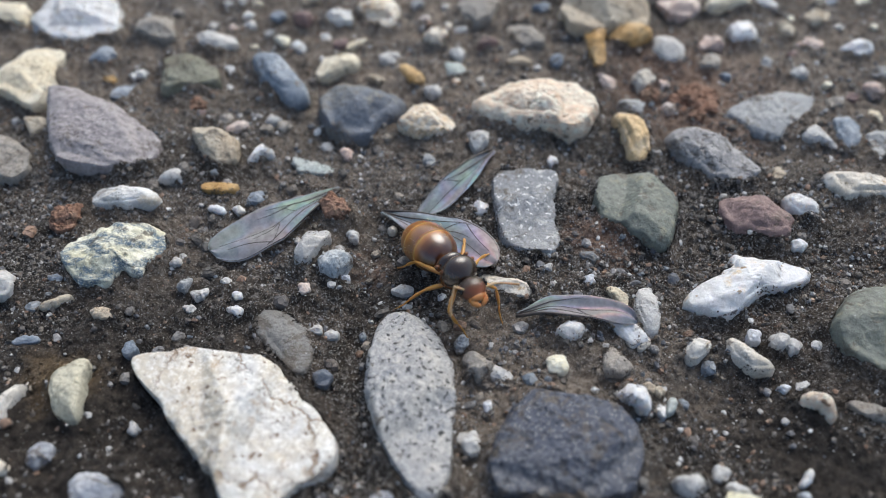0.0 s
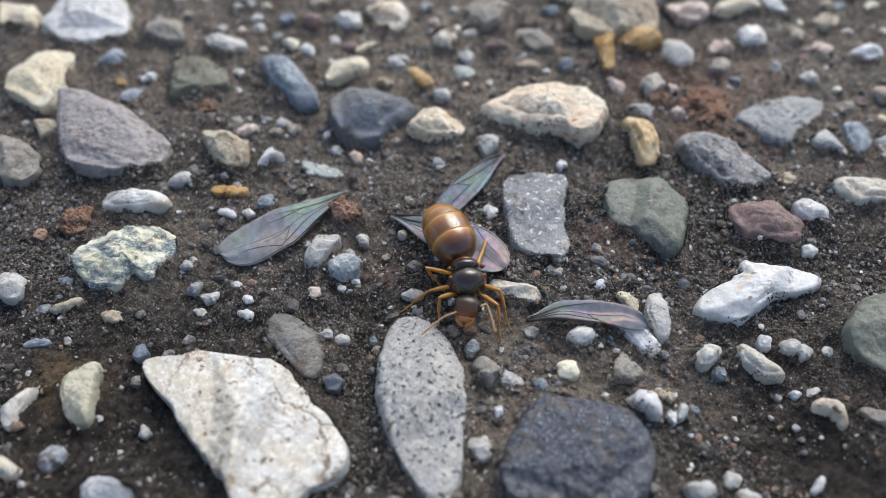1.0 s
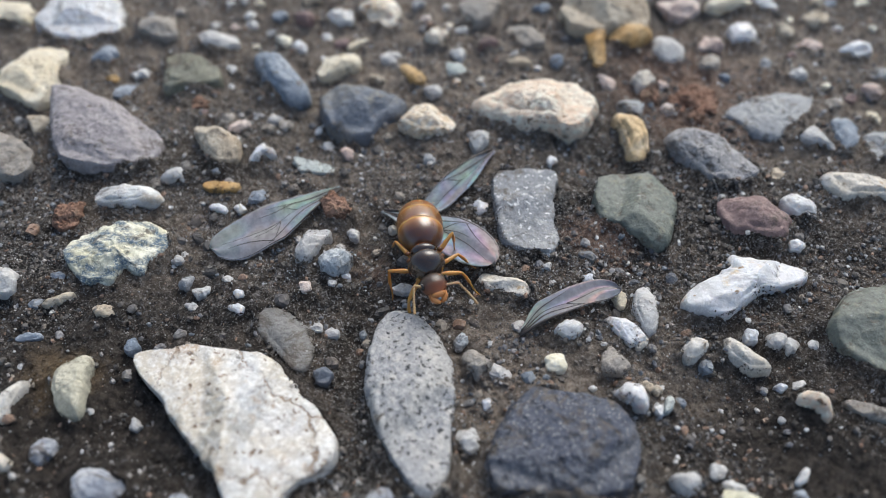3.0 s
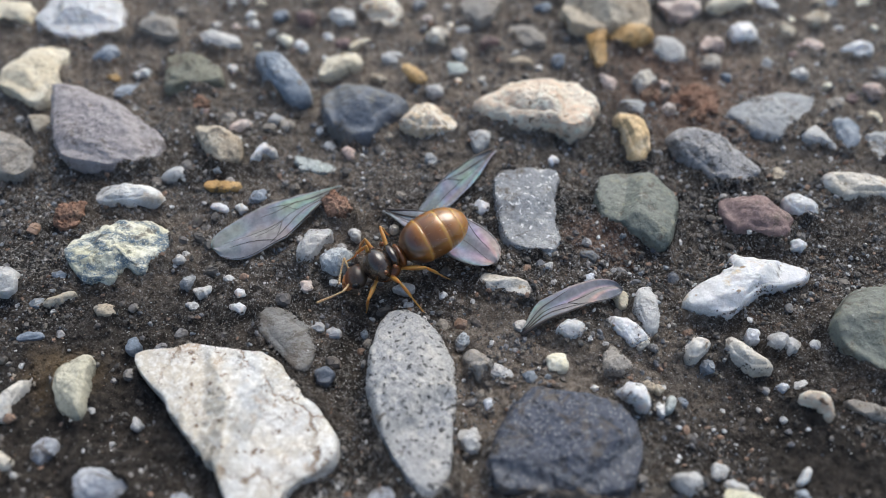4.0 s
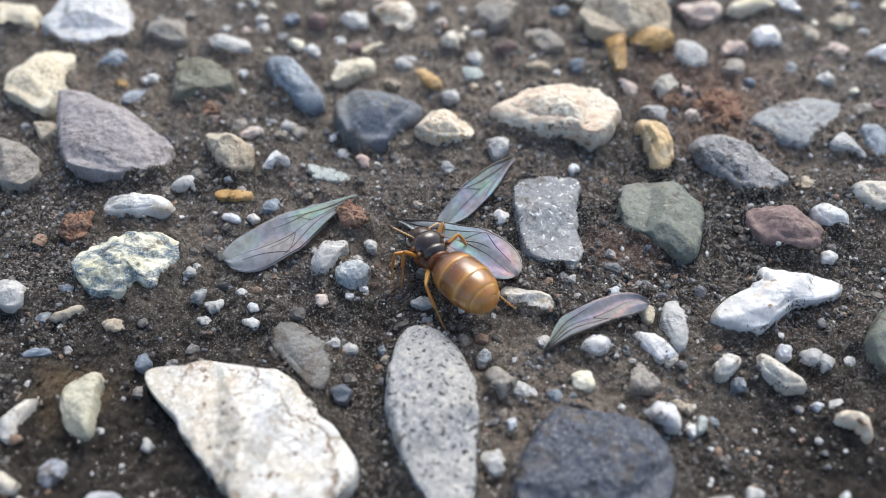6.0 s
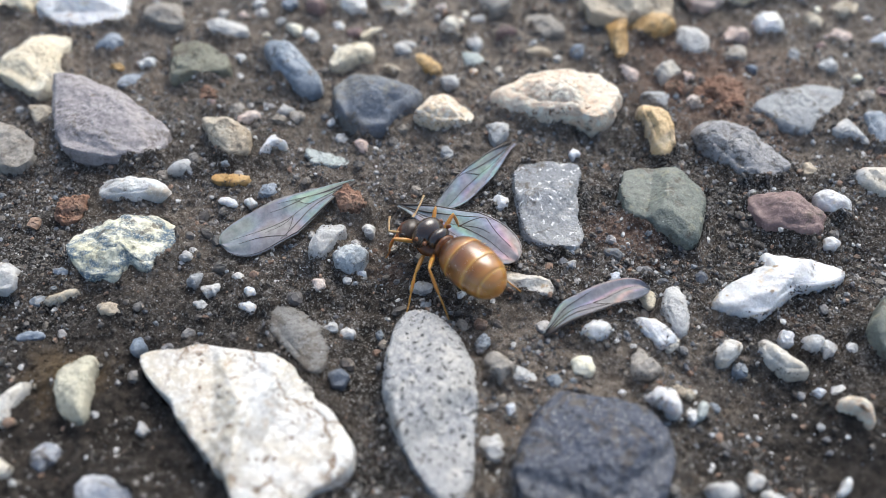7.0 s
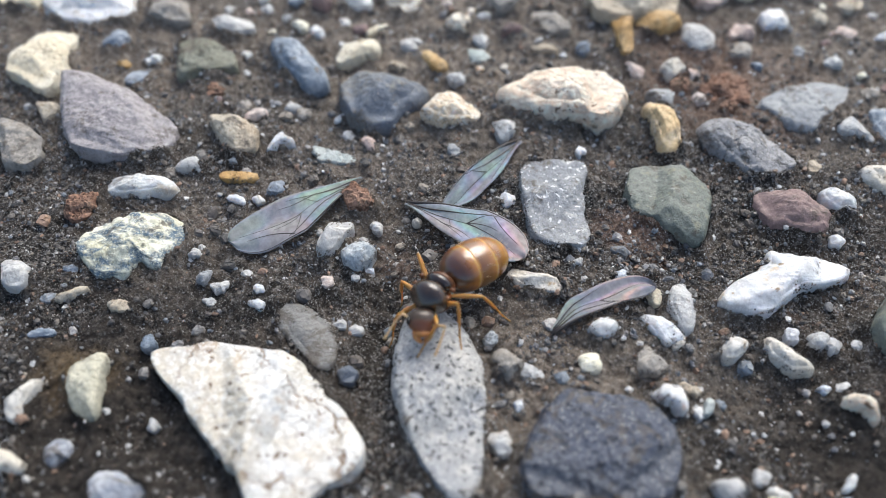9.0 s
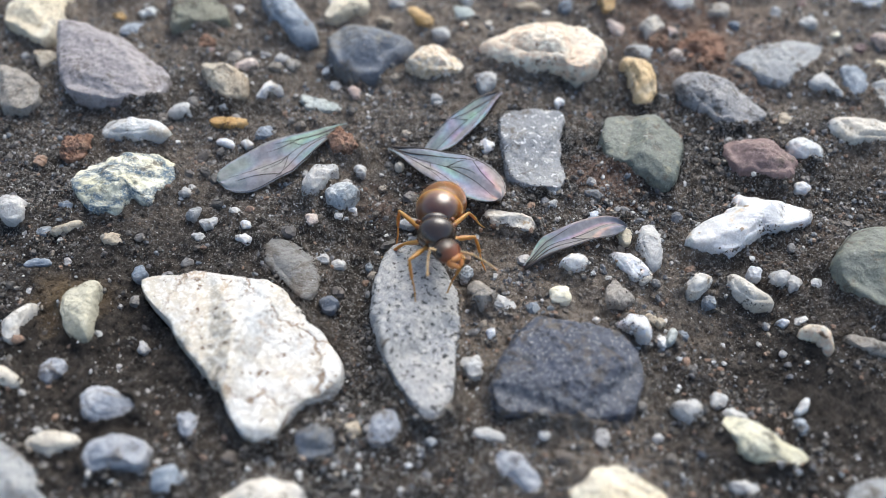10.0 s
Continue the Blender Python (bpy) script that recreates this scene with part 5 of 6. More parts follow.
def wing(label, base, tip, broad, fore=True, flip=False, curl=0.25, lift=0.0, shape=(0.22, 0.74, 0.72, 0.09), fold=0.0):
    length = math.hypot(tip[0] - base[0], tip[1] - base[1])
    side = -1 if flip else 1
    n, w = 44, 14

    def at(s, v):
        lead, trail = wing_edge(s, broad, shape)
        y = trail + (lead - trail) * v
        z = curl * math.sin(math.pi * s) + 0.10 * math.sin(9 * v + 2 * s) * min(1, s * 3) + 0.22 * (v - 0.5) ** 2 * s + 0.05 * math.sin(14 * s + 5 * v) + fold * max(0.0, v - 0.72) * math.sin(math.pi * min(1.0, s * 1.2))
        return Vector((s * length, side * y, z))

    root = new("wing")
    bm = bmesh.new()
    grids = []
    for off in (0.012, -0.012):
        grids.append([[bm.verts.new((at(i / n, j / w) + Vector((0, 0, off))) * MM) for j in range(w + 1)] for i in range(n + 1)])
    for g in grids:
        for i in range(n):
            for j in range(w):
                bm.faces.new((g[i][j], g[i + 1][j], g[i + 1][j + 1], g[i][j + 1]))
    top, low = grids
    rim = [(i, 0) for i in range(n)] + [(n, j) for j in range(w)] + [(i, w) for i in range(n, 0, -1)] + [(0, j) for j in range(w, 0, -1)]
    for (a, b), (c, d) in zip(rim, rim[1:] + rim[:1]):
        bm.faces.new((top[a][b], top[c][d], low[c][d], low[a][b]))
    bmesh.ops.remove_doubles(bm, verts=bm.verts[:], dist=1e-7)
    part("membrane", bm, WING, root, "smoky iridescent wing membrane")
    # veins: from one (s, v) to another, with a bow
    lines = [((0, .95), (0.62, .97), 0, .085), ((0.6, .97), (0.97, .96), 0, .030), ((0, .6), (0.66, .93), -.10, .05), ((0.02, .45), (0.5, .52), -.04, .036), ((0.5, .52), (0.93, .36), .06, .026),
             ((0.5, .52), (0.62, .93), .02, .030), ((0.03, .3), (0.55, .12), .05, .030)]
    if fore:
        lines += [((0.36, .50), (0.44, .2), 0, .024), ((0.62, .93), (0.9, .62), -.08, .026), ((0.5, .52), (0.72, .62), .05, .024), ((0.34, .22), (0.62, .2), .05, .024)]
    for (s0, v0), (s1, v1), bow, r in lines:
        bm = bmesh.new()
        pts = []
        for k in range(9):
            u = k / 8
            pts.append(at(s0 + (s1 - s0) * u, v0 + (v1 - v0) * u + bow * math.sin(math.pi * u)) + Vector((0, 0, 0.012)))
        tube(bm, pts, [r * (1.15 - 0.75 * k / 8) for k in range(9)], 6)
        part("vein", bm, VEIN, root)
    # rests on the highest grains beneath it
    head = math.atan2(tip[1] - base[1], tip[0] - base[0])
    za, zb = top_z(*base), top_z(*tip)
    rise = 0.0
    for i in range(3, 12):
        u = i / 12
        for v in (-0.35, 0.0):
            x = base[0] + (tip[0] - base[0]) * u - math.sin(head) * v * broad * side
            y = base[1] + (tip[1] - base[1]) * u + math.cos(head) * v * broad * side
            rise = max(rise, min(0.6, top_z(x, y) - (za + (zb - za) * u) - curl * math.sin(math.pi * u)))
    pitch = -math.degrees(math.atan2(zb - za, length))
    root.matrix_basis = pose(base[0] * MM, base[1] * MM, (za + rise + 0.06 + lift) * MM, 0, pitch, math.degrees(head))
    return tagged(root, label, "wing", "shed ant wings")


wing("smoky iridescent shed forewing lying beside a rusty clump", (-6.2, 4.4), (-13.2, -0.3), 2.75, True, False, 0.3, 0.42, (0.70, 0.25, 0.6, 0.09), 0.5)
wing("small shed ant hindwing with a violet sheen leaning on gravel", (3.2, 7.9), (-1.45, 2.6), 1.4, False, True, 0.3, 0.1, (0.24, 0.70, 0.6, 0.26), 1.2)
wing_lower = wing("shed ant forewing with dark veins and teal sheen lying on soil", (-3.6, 2.75), (3.0, -1.55), 2.75, True, False, 0.25, 0.2, (0.62, 0.36, 0.6, 0.09))
wing_turned = wing("shed ant wing with folded edge lying beside white pebbles", (4.1, -5.75), (9.75, -3.15), 1.4, False, True, 0.22, 0.15, (0.07, 0.80, 0.32, 0.18), 1.3)


# ---- the queen ant ----
def egg(bm, x0, x1, wide, high, n=28, rings=22, front=1.0, back=1.0, drop=0.0, lift=None):
    """A closed body along x, in mm: front and back are the bluntness of its ends."""
    rows = []
    for i in range(rings + 1):
        u = 0.5 - 0.5 * math.cos(math.pi * i / rings)
        f = math.sin(math.pi * u ** (0.5 + 0.5 * front)) if u < 0.5 else math.sin(math.pi * (1 - (1 - u) ** (0.5 + 0.5 * back)))
        f = max(f, 0.0) ** 0.72 + 0.004
        x = x0 + (x1 - x0) * u
        cz = drop * math.sin(math.pi * u) + (lift(u) if lift else 0.0)
        rows.append([Vector((x, wide * f * math.cos(a), cz + high * f * math.sin(a))) * MM for a in (2 * math.pi * k / n for k in range(n))])
    loft(bm, rows)


GASTER_LENGTH, GASTER_WIDE, GASTER_HIGH = 4.05, 1.31, 1.21


def gaster_size(u):
    """Half-width share of the abdomen at u from waist (0) to tip (1)."""
    w = 2 * min(1.0, max(0.0, u)) ** 0.93 - 1
    return max(0.0, 1 - abs(w) ** (2.4 if w < 0 else 2.6)) ** 0.5


def tergite(bm, u0, u1, grow):
    """One plate ring of the abdomen, overlapping the next."""
    n, k, rows = 40, 12, []
    for i in range(k + 1):
        u = u0 + (u1 - u0) * i / k
        f = gaster_size(u) * (grow + 0.010 * math.sin(math.pi * i / k))
        if i == k:
            f *= 0.985
        rows.append([Vector((-GASTER_LENGTH * u, GASTER_WIDE * f * math.cos(a), GASTER_HIGH * f * math.sin(a) + 0.10 * math.sin(math.pi * u))) * MM
                     for a in (2 * math.pi * q / n for q in range(n))])
    loft(bm, rows)


def bristles(bm, count, seed, u_low, u_high):
    rng = random.Random(seed)
    for _ in range(count):
        u, a = rng.uniform(u_low, u_high), rng.uniform(0.1, math.pi - 0.1)
        f = gaster_size(u)
        p = Vector((-GASTER_LENGTH * u, GASTER_WIDE * f * math.cos(a), GASTER_HIGH * f * math.sin(a) + 0.1 * math.sin(math.pi * u)))
        d = Vector((-0.8, 0.6 * math.cos(a), 0.6 * math.sin(a))).normalized()
        tube(bm, [p, p + 0.10 * d, p + 0.20 * d + Vector((-0.03, 0, -0.02))], [0.008, 0.006, 0.003], 3)


LEG_LENGTHS = {"F": (1.45, 2.05), "M": (1.55, 2.35), "H": (1.85, 2.85)}
HIPS = {"F": (0.62, 0.42, -0.45), "M": (0.05, 0.45, -0.55), "H": (-0.55, 0.42, -0.5)}
REST = {"F": (1.9, 1.7), "M": (0.1, 2.5), "H": (-2.3, 2.1)}


def make_leg(which, root):
    a, b = LEG_LENGTHS[which]
    bm = bmesh.new()
    tube(bm, [(-0.05, 0, 0), (0.12, 0, 0.02), (0.25, 0, 0), (0.34, 0, 0), (a * 0.5, 0, 0.02), (a * 0.85, 0, 0.01), (a - 0.03, 0, 0), (a + 0.06, 0, 0)],
         [0.09, 0.15, 0.11, 0.085, 0.135, 0.105, 0.075, 0.045], 10)
    leg = part("leg", bm, LEG, root)
    bm = bmesh.new()
    t = b * 0.47
    tube(bm, [(-0.05, 0, 0), (0.05, 0, 0), (t * 0.5, 0, 0.02), (t * 0.9, 0, 0.01), (t, 0, 0), (t + 0.02, 0, 0)], [0.045, 0.07, 0.095, 0.085, 0.06, 0.035], 8)
    # tarsus of five joints
    x = t
    for k, seg in enumerate((0.42, 0.19, 0.15, 0.11, 0.13)):
        d = seg * (b - t)
        z0, z1 = -0.05 * math.sin(math.pi * (x - t) / (b - t)), -0.05 * math.sin(math.pi * (x + d - t) / (b - t))
        tube(bm, [(x, 0, z0), (x + d * 0.3, 0, (2 * z0 + z1) / 3), (x + d * 0.92, 0, z1), (x + d, 0, z1)], [0.035, 0.048 - 0.003 * k, 0.056 - 0.004 * k, 0.03], 6)
        x += d
    for s in (-1, 1):
        tube(bm, [(b - 0.02, 0, 0), (b + 0.05, s * 0.05, 0.02), (b + 0.10, s * 0.07, -0.04)], [0.02, 0.015, 0.005], 5)
    shin = part("shin", bm, LEG, leg, "thin amber shin and jointed foot")
    return leg, shin


def make_ant():
    root = new("ant")
    bm = bmesh.new()
    egg(bm, -0.62, 1.16, 0.85, 0.80, front=1.1, back=0.9, lift=lambda u: 0.03 * math.sin(math.pi * u))
    thorax = part("thorax", bm, THORAX, root, "dark brown glossy thorax")
    bm = bmesh.new()
    egg(bm, -0.98, -0.15, 0.62, 0.46, 22, 14, lift=lambda u: 0.20)
    part("back_plate", bm, THORAX, thorax, "small glossy dark back plate")
    bm = bmesh.new()
    egg(bm, -1.32, -0.62, 0.62, 0.56, 22, 14, lift=lambda u: -0.12)
    part("rear_plate", bm, PLEURA, thorax, "reddish brown rear of the thorax")
    bm = bmesh.new()
    egg(bm, -1.15, 1.12, 0.84, 0.50, 26, 18, lift=lambda u: -0.36)
    part("underside", bm, PLEURA, thorax, "reddish brown underside")
    for s in (-1, 1):
        for x in (0.25, -0.35):
            bm = bmesh.new()
            tube(bm, [(x, s * 0.66, 0.30), (x - 0.08, s * 0.78, 0.33), (x - 0.2, s * 0.80, 0.32)], [0.11, 0.12, 0.03], 8)
            part("wing_stub", bm, PLEURA, thorax, "torn wing stub")
    for piece in [thorax] + list(thorax.children):
        for v in piece.data.vertices:
            v.co.y, v.co.z = v.co.y * 1.16, v.co.z * 1.12
    bm = bmesh.new()
    tube(bm, [(-0.95, 0, -0.35), (-1.15, 0, -0.32), (-1.4, 0, -0.25)], [0.2, 0.15, 0.17], 10)
    egg(bm, -1.32, -1.08, 0.30, 0.42, 16, 10, lift=lambda u: -0.1)
    part("petiole", bm, PLEURA, root)

    bm = bmesh.new()
    tergite(bm, 0.0, 0.345, 1.0)
    gaster = part("gaster", bm, GASTER, root, "swollen translucent amber abdomen with golden bands")
    for k, (u0, u1, g) in enumerate(((0.325, 0.63, 0.982), (0.61, 0.83, 0.965), (0.81, 0.94, 0.945), (0.92, 1.0, 0.92))):
        bm = bmesh.new()
        tergite(bm, u0, u1, g)
        part("tergite", bm, GASTER, gaster)
    bm = bmesh.new()
    bristles(bm, 70, 5, 0.3, 0.98)
    tagged(part("bristles", bm, FEELER, gaster), kind="stuff")

    bm = bmesh.new()
    egg(bm, 0.0, 1.15, 0.60, 0.46, front=0.55, back=1.1)
    head = part("head", bm, HEAD, root, "brown head with orange face")
    for s in (-1, 1):
        bm = bmesh.new()
        bmesh.ops.create_uvsphere(bm, u_segments=14, v_segments=10, radius=0.17 * MM)
        for v in bm.verts:
            v.co = Vector((v.co.x * 1.1 + 0.55 * MM, v.co.y * 0.55 + s * 0.56 * MM, v.co.z + 0.16 * MM))
        part("eye", bm, EYE, head, "small black compound eye")
        bm = bmesh.new()
        tube(bm, [(0.92, s * 0.28, -0.10), (1.12, s * 0.26, -0.15), (1.26, s * 0.15, -0.2), (1.36, s * 0.03, -0.22)], [0.15, 0.15, 0.12, 0.05], 8)
        part("mandible", bm, JAW, head, "orange mandible")
    bm = bmesh.new()
    egg(bm, 0.88, 1.22, 0.34, 0.18, 16, 10, lift=lambda u: 0.0)
    part("face_plate", bm, JAW, head, "orange face plate")

    for piece in [head] + list(head.children):
        for v in piece.data.vertices:
            v.co *= 1.2

    feelers = {}
    for side in "LR":
        bm = bmesh.new()
        tube(bm, [(-0.02, 0, 0), (0.05, 0, 0), (0.5, 0, 0.02), (0.93, 0, 0), (0.97, 0, 0)], [0.05, 0.055, 0.06, 0.075, 0.04], 8)
        scape = part("antenna", bm, FEELER, root)
        bm = bmesh.new()
        for k in range(11):
            x = 0.135 * k
            tube(bm, [(x, 0, 0.04 * math.sin(0.25 * k)), (x + 0.07, 0, 0.04 * math.sin(0.25 * k + 0.12)), (x + 0.132, 0, 0.04 * math.sin(0.25 * k + 0.25))],
                 [0.046 + 0.002 * k, 0.052 + 0.002 * k, 0.044 + 0.002 * k], 7)
        feelers[side] = (scape, part("whip", bm, FEELER, scape, "jointed antenna whip"))
    legs = {side + w: make_leg(w, root) for side in "LR" for w in "FMH"}
    tagged(root, "wingless amber and dark brown queen ant crawling over gravel", "ant")
    return root, gaster, head, legs, feelers


ant, ant_gaster, ant_head, ant_legs, ant_feelers = make_ant()


# ---- loose pebbles and grit ----
def grain_form(rng, around=7, down=5):
    """A small angular pebble of about unit radius, with points in mm."""
    pts = []
    stretch_y, flat = rng.uniform(0.6, 0.95), rng.uniform(0.5, 0.8)
    for j in range(down):
        th = math.pi * (j + 0.5) / down
        for i in range(around):
            a = 2 * math.pi * (i + 0.5 * (j % 2)) / around
            r = rng.uniform(0.78, 1.12)
            pts.append((r * math.sin(th) ** 0.7 * math.cos(a), r * stretch_y * math.sin(th) ** 0.7 * math.sin(a), r * flat * math.cos(th)))
    faces = [tuple(range(around)), tuple((down - 1) * around + i for i in reversed(range(around)))]
    for j in range(down - 1):
        faces += [(j * around + i, (j + 1) * around + i, (j + 1) * around + (i + 1) % around, j * around + (i + 1) % around) for i in range(around)]
    return np.array(pts), faces


DAMP = ((-14.5, -8.5, 9.0), (-4.0, -8.5, 3.5), (20.0, -10.0, 8.0), (-6.8, -5.2, 3.2))


def washed(x, y, rng, keep):
    """True where wet mud has swallowed the loose grains."""
    return any(math.hypot(x - a, y - b) < c * (0.8 + 0.5 * noise.noise((x * 0.3, y * 0.3, 7.0))) for a, b, c in DAMP) and rng.random() > keep


def make_pebbles():
    rng = random.Random(11)
    forms = []
    for k in range(16):
        p, f = grain_form(rng)
        me = mesh_of("pebble", p * MM, f)
        me.materials.append(PEBBLE)
        me.polygons.foreach_set("use_smooth", [False] * len(me.polygons))
        forms.append(me)
    made, taken = 0, []
    while made < 300:
        x, y = rng.gauss(0, 15), rng.gauss(-1, 11)
        if abs(x) > 38 or not -22 < y < 34:
            continue
        if washed(x, y, rng, 0.45):
            continue
        r = rng.choice((0.2, 0.24, 0.28, 0.32, 0.36, 0.42, 0.5))
        if inside_stone(x, y, r * 0.6) or any(math.hypot(x - a, y - b) < 0.8 * (r + c) for a, b, c in taken):
            continue
        ob = new("pebble", forms[made % len(forms)])
        ob.matrix_basis = pose(x * MM, y * MM, (ground_z(x, y) - r * 0.08) * MM, rng.uniform(-25, 25), rng.uniform(-25, 25), rng.uniform(0, 360)) @ Matrix.Diagonal((r, r, r, 1))
        ob.parent = ground
        taken.append((x, y, r))
        made += 1


def make_grit(count, low, high, seed, lift, fine, label):
    """Grit strewn over the ground, thickest near by, in one mesh; fine grains have eight sides."""
    rng = random.Random(seed)
    if fine:
        sides = [(0, 1, 4), (1, 2, 4), (2, 3, 4), (3, 0, 4), (1, 0, 5), (2, 1, 5), (3, 2, 5), (0, 3, 5)]
        corner = np.array([(1, 0, 0), (0, 1, 0), (-1, 0, 0), (0, -1, 0), (0, 0, 1), (0, 0, -1)], float)
        forms = [(corner * np.array([[rng.uniform(0.6, 1.2)] for _ in range(6)]), sides) for _ in range(24)]
    else:
        forms = [grain_form(rng, 5, 3) for _ in range(24)]
    verts, faces, n, made = [], [], 0, 0
    while made < count:
        x, y = rng.uniform(-38, 38), rng.uniform(-22, 36)
        if abs(x) > 22 + (y + 22) * 0.36 or rng.random() > 1 / (1 + (max(0.0, y + 2) / 30) ** 2):
            continue
        if washed(x, y, rng, 0.6 if fine else 0.25):
            continue
        # grains lie in drifts
        if noise.noise((x * 0.35, y * 0.35, 40.0)) < rng.uniform(-0.55, 0.45):
            continue
        r = low * (high / low) ** (rng.random() ** 2.0)
        if inside_stone(x, y, -0.18):
            continue
        p, f = forms[made % 24]
        m = (Euler((rng.uniform(-0.6, 0.6), rng.uniform(-0.6, 0.6), rng.uniform(0, 6.28))).to_matrix()) @ Matrix.Diagonal((r, r * rng.uniform(0.7, 1.0), r * rng.uniform(0.7, 1.1)))
        verts.append((p @ np.array(m).T + np.array((x, y, ground_z(x, y) + lift * r))) * MM)
        faces += [tuple(i + n for i in one) for one in f]
        n += len(p)
        made += 1
    me = mesh_of("grit", np.concatenate(verts), faces)
    ob = from_mesh("grit", me, GRIT, smooth=False)
    return tagged(ob, label, "grit", kind="stuff")


make_pebbles()
make_grit(31000, 0.05, 0.25, 23, 0.0, False, "multicoloured grit strewn over dark asphalt")
make_grit(68000, 0.026, 0.075, 29, 0.25, True, "fine sparkling sand strewn over dark asphalt")


def make_crumbs(count):
    """Dark crumbs of soil and binder between the stones, in one mesh."""
    rng = random.Random(31)
    verts, faces, made = [], [], 0
    form = np.array([(1, 0, 0), (0, 1, 0), (-1, 0, 0), (0, -1, 0), (0, 0, 1), (0, 0, -1)], float)
    sides = [(0, 1, 4), (1, 2, 4), (2, 3, 4), (3, 0, 4), (1, 0, 5), (2, 1, 5), (3, 2, 5), (0, 3, 5)]
    while made < count:
        x, y = rng.uniform(-40, 40), rng.uniform(-23, 34)
        if abs(x) > 23 + (y + 22) * 0.42 or rng.random() > 1 / (1 + (max(0.0, y + 6) / 14) ** 2) or inside_stone(x, y, -0.25):
            continue
        r = rng.choice((0.04, 0.05, 0.06, 0.08, 0.12))
        p = form * np.array([[r * rng.uniform(0.6, 1.25)] for _ in range(6)])
        m = np.array(Euler((rng.uniform(0, 6.28), rng.uniform(0, 6.28), rng.uniform(0, 6.28))).to_matrix())
        verts.append((p @ m.T + np.array((x, y, ground_z(x, y)))) * MM)
        faces += [tuple(i + 6 * made for i in one) for one in sides]
        made += 1
    # mud clinging to the edges of the stones
    for sx, sy, reach, rim, high in SOLID:
        if math.hypot(sx, sy + 3) > 16.5 or reach < 0.7:
            continue
        for _ in range(int(reach * 110)):
            a = rng.uniform(-math.pi, math.pi)
            d = rim[int((a + math.pi) / (2 * math.pi) * 96 + 0.5) % 96] - abs(rng.gauss(0, 0.12))
            x, y = sx + d * math.cos(a), sy + d * math.sin(a)
            if d < 0.3 or noise.noise((x * 0.7, y * 0.7, 21.0)) < rng.uniform(-0.25, 0.25):
                continue
            r = rng.choice((0.025, 0.03, 0.04, 0.05, 0.07))
            p = form * np.array([[r * rng.uniform(0.6, 1.25)] for _ in range(6)])
            m = np.array(Euler((rng.uniform(0, 6.28), rng.uniform(0, 6.28), rng.uniform(0, 6.28))).to_matrix())
            verts.append((p @ m.T + np.array((x, y, top_z(x, y) - 0.2 * r))) * MM)
            faces += [tuple(i + 6 * made for i in one) for one in sides]
            made += 1
    ob = from_mesh("soil_crumbs", mesh_of("soil_crumbs", np.concatenate(verts), faces), GROUND, smooth=False)
    return tagged(ob, "dark crumbs of soil and bitumen between stones", "soil", kind="stuff")


make_crumbs(26000)


# ---- what moves: the ant, her legs and feelers, two of the wings ----
# seconds; thorax x, y, z in mm
BODY = [
    (0, 0.77, -3.3, 2.45),
    (0.5, 1.37, -3.82, 2.28),
    (1, 0.76, -3.04, 1.83),
    (1.5, 2.57, -2.92, 2.02),
    (2, 2.07, -2.9, 2.35),
    (2.5, 1.28, -2.48, 2.05),
    (2.7, 0.19, -2.73, 2.58),
    (3.25, -1.5, -2.7, 1.85),
    (3.8, -3.16, -2.27, 1.48),
    (4, -3.21, -2.34, 1.58),
    (4.5, -2.32, -1.36, 1.83),
    (5, -1.3, 0.12, 1.62),
    (5.2, -1.41, 0.03, 1.7),
    (6.3, -1.77, -0.77, 1.28),
    (6.5, -1.76, -0.9, 1.15),
    (7, -1.58, -0.73, 1.55),
    (7.5, -1.36, -0.28, 1.62),
    (8, -1.51, -0.32, 1.35),
    (8.5, -2.5, -0.97, 1.52),
    (8.8, -2.15, -3.89, 2.28),
    (9, -1.85, -5.05, 2.38),
    (9.3, -1.82, -4.9, 2.43),
    (9.5, -1.28, -5.21, 2.8),
    (9.8, -0.74, -5.58, 2.95),
    (10, -0.55, -5.62, 2.8),
]
# seconds; heading and pitch in degrees
TURN = [
    (0, -59, 22),
    (0.5, -40, 15),
    (1, -83, -1),
    (1.5, -47, 6),
    (2, -54, 18),
    (2.5, -31, 7),
    (2.7, -52, 27),
    (3.25, -98, 0),
    (3.8, -152, -13),
    (4, -151, -10),
    (4.5, -172, -1),
    (5, -240, -8),
    (5.2, -244, -5),
    (6.3, -230, -20),
    (6.5, -218, -26),
    (7, -225, -11),
    (7.5, -247, -8),
    (8, -252, -18),
    (8.5, -207, -11),
    (8.8, -155, 15),
    (9, -119, 6),
    (9.3, -111, 8),
    (9.5, -94, 22),
    (9.8, -90, 30),
    (10, -83, 22),
]
# seconds; bend of the abdomen, turn of the head in degrees
BEND = [
    (0, 1, -5),
    (0.5, -16, 40),
    (1, 18, -17),
    (1.5, -11, 32),
    (2, -3, 8),
    (2.5, -14, 40),
    (2.7, -11, 32),
    (3.25, 0, 0),
    (3.8, 2, -17),
    (4, 1, -18),
    (4.5, -3, 10),
    (5, 0, -3),
    (5.2, 16, -40),
    (6.3, 0, -3),
    (6.5, -9, 40),
    (7, -3, 25),
    (7.5, 4, -34),
    (8, 2, -26),
    (8.5, -18, 40),
    (8.8, -18, 40),
    (9, -22, 34),
    (9.3, -20, 40),
    (9.5, -26, 40),
    (9.8, -21, 40),
    (10, -17, 40),
]
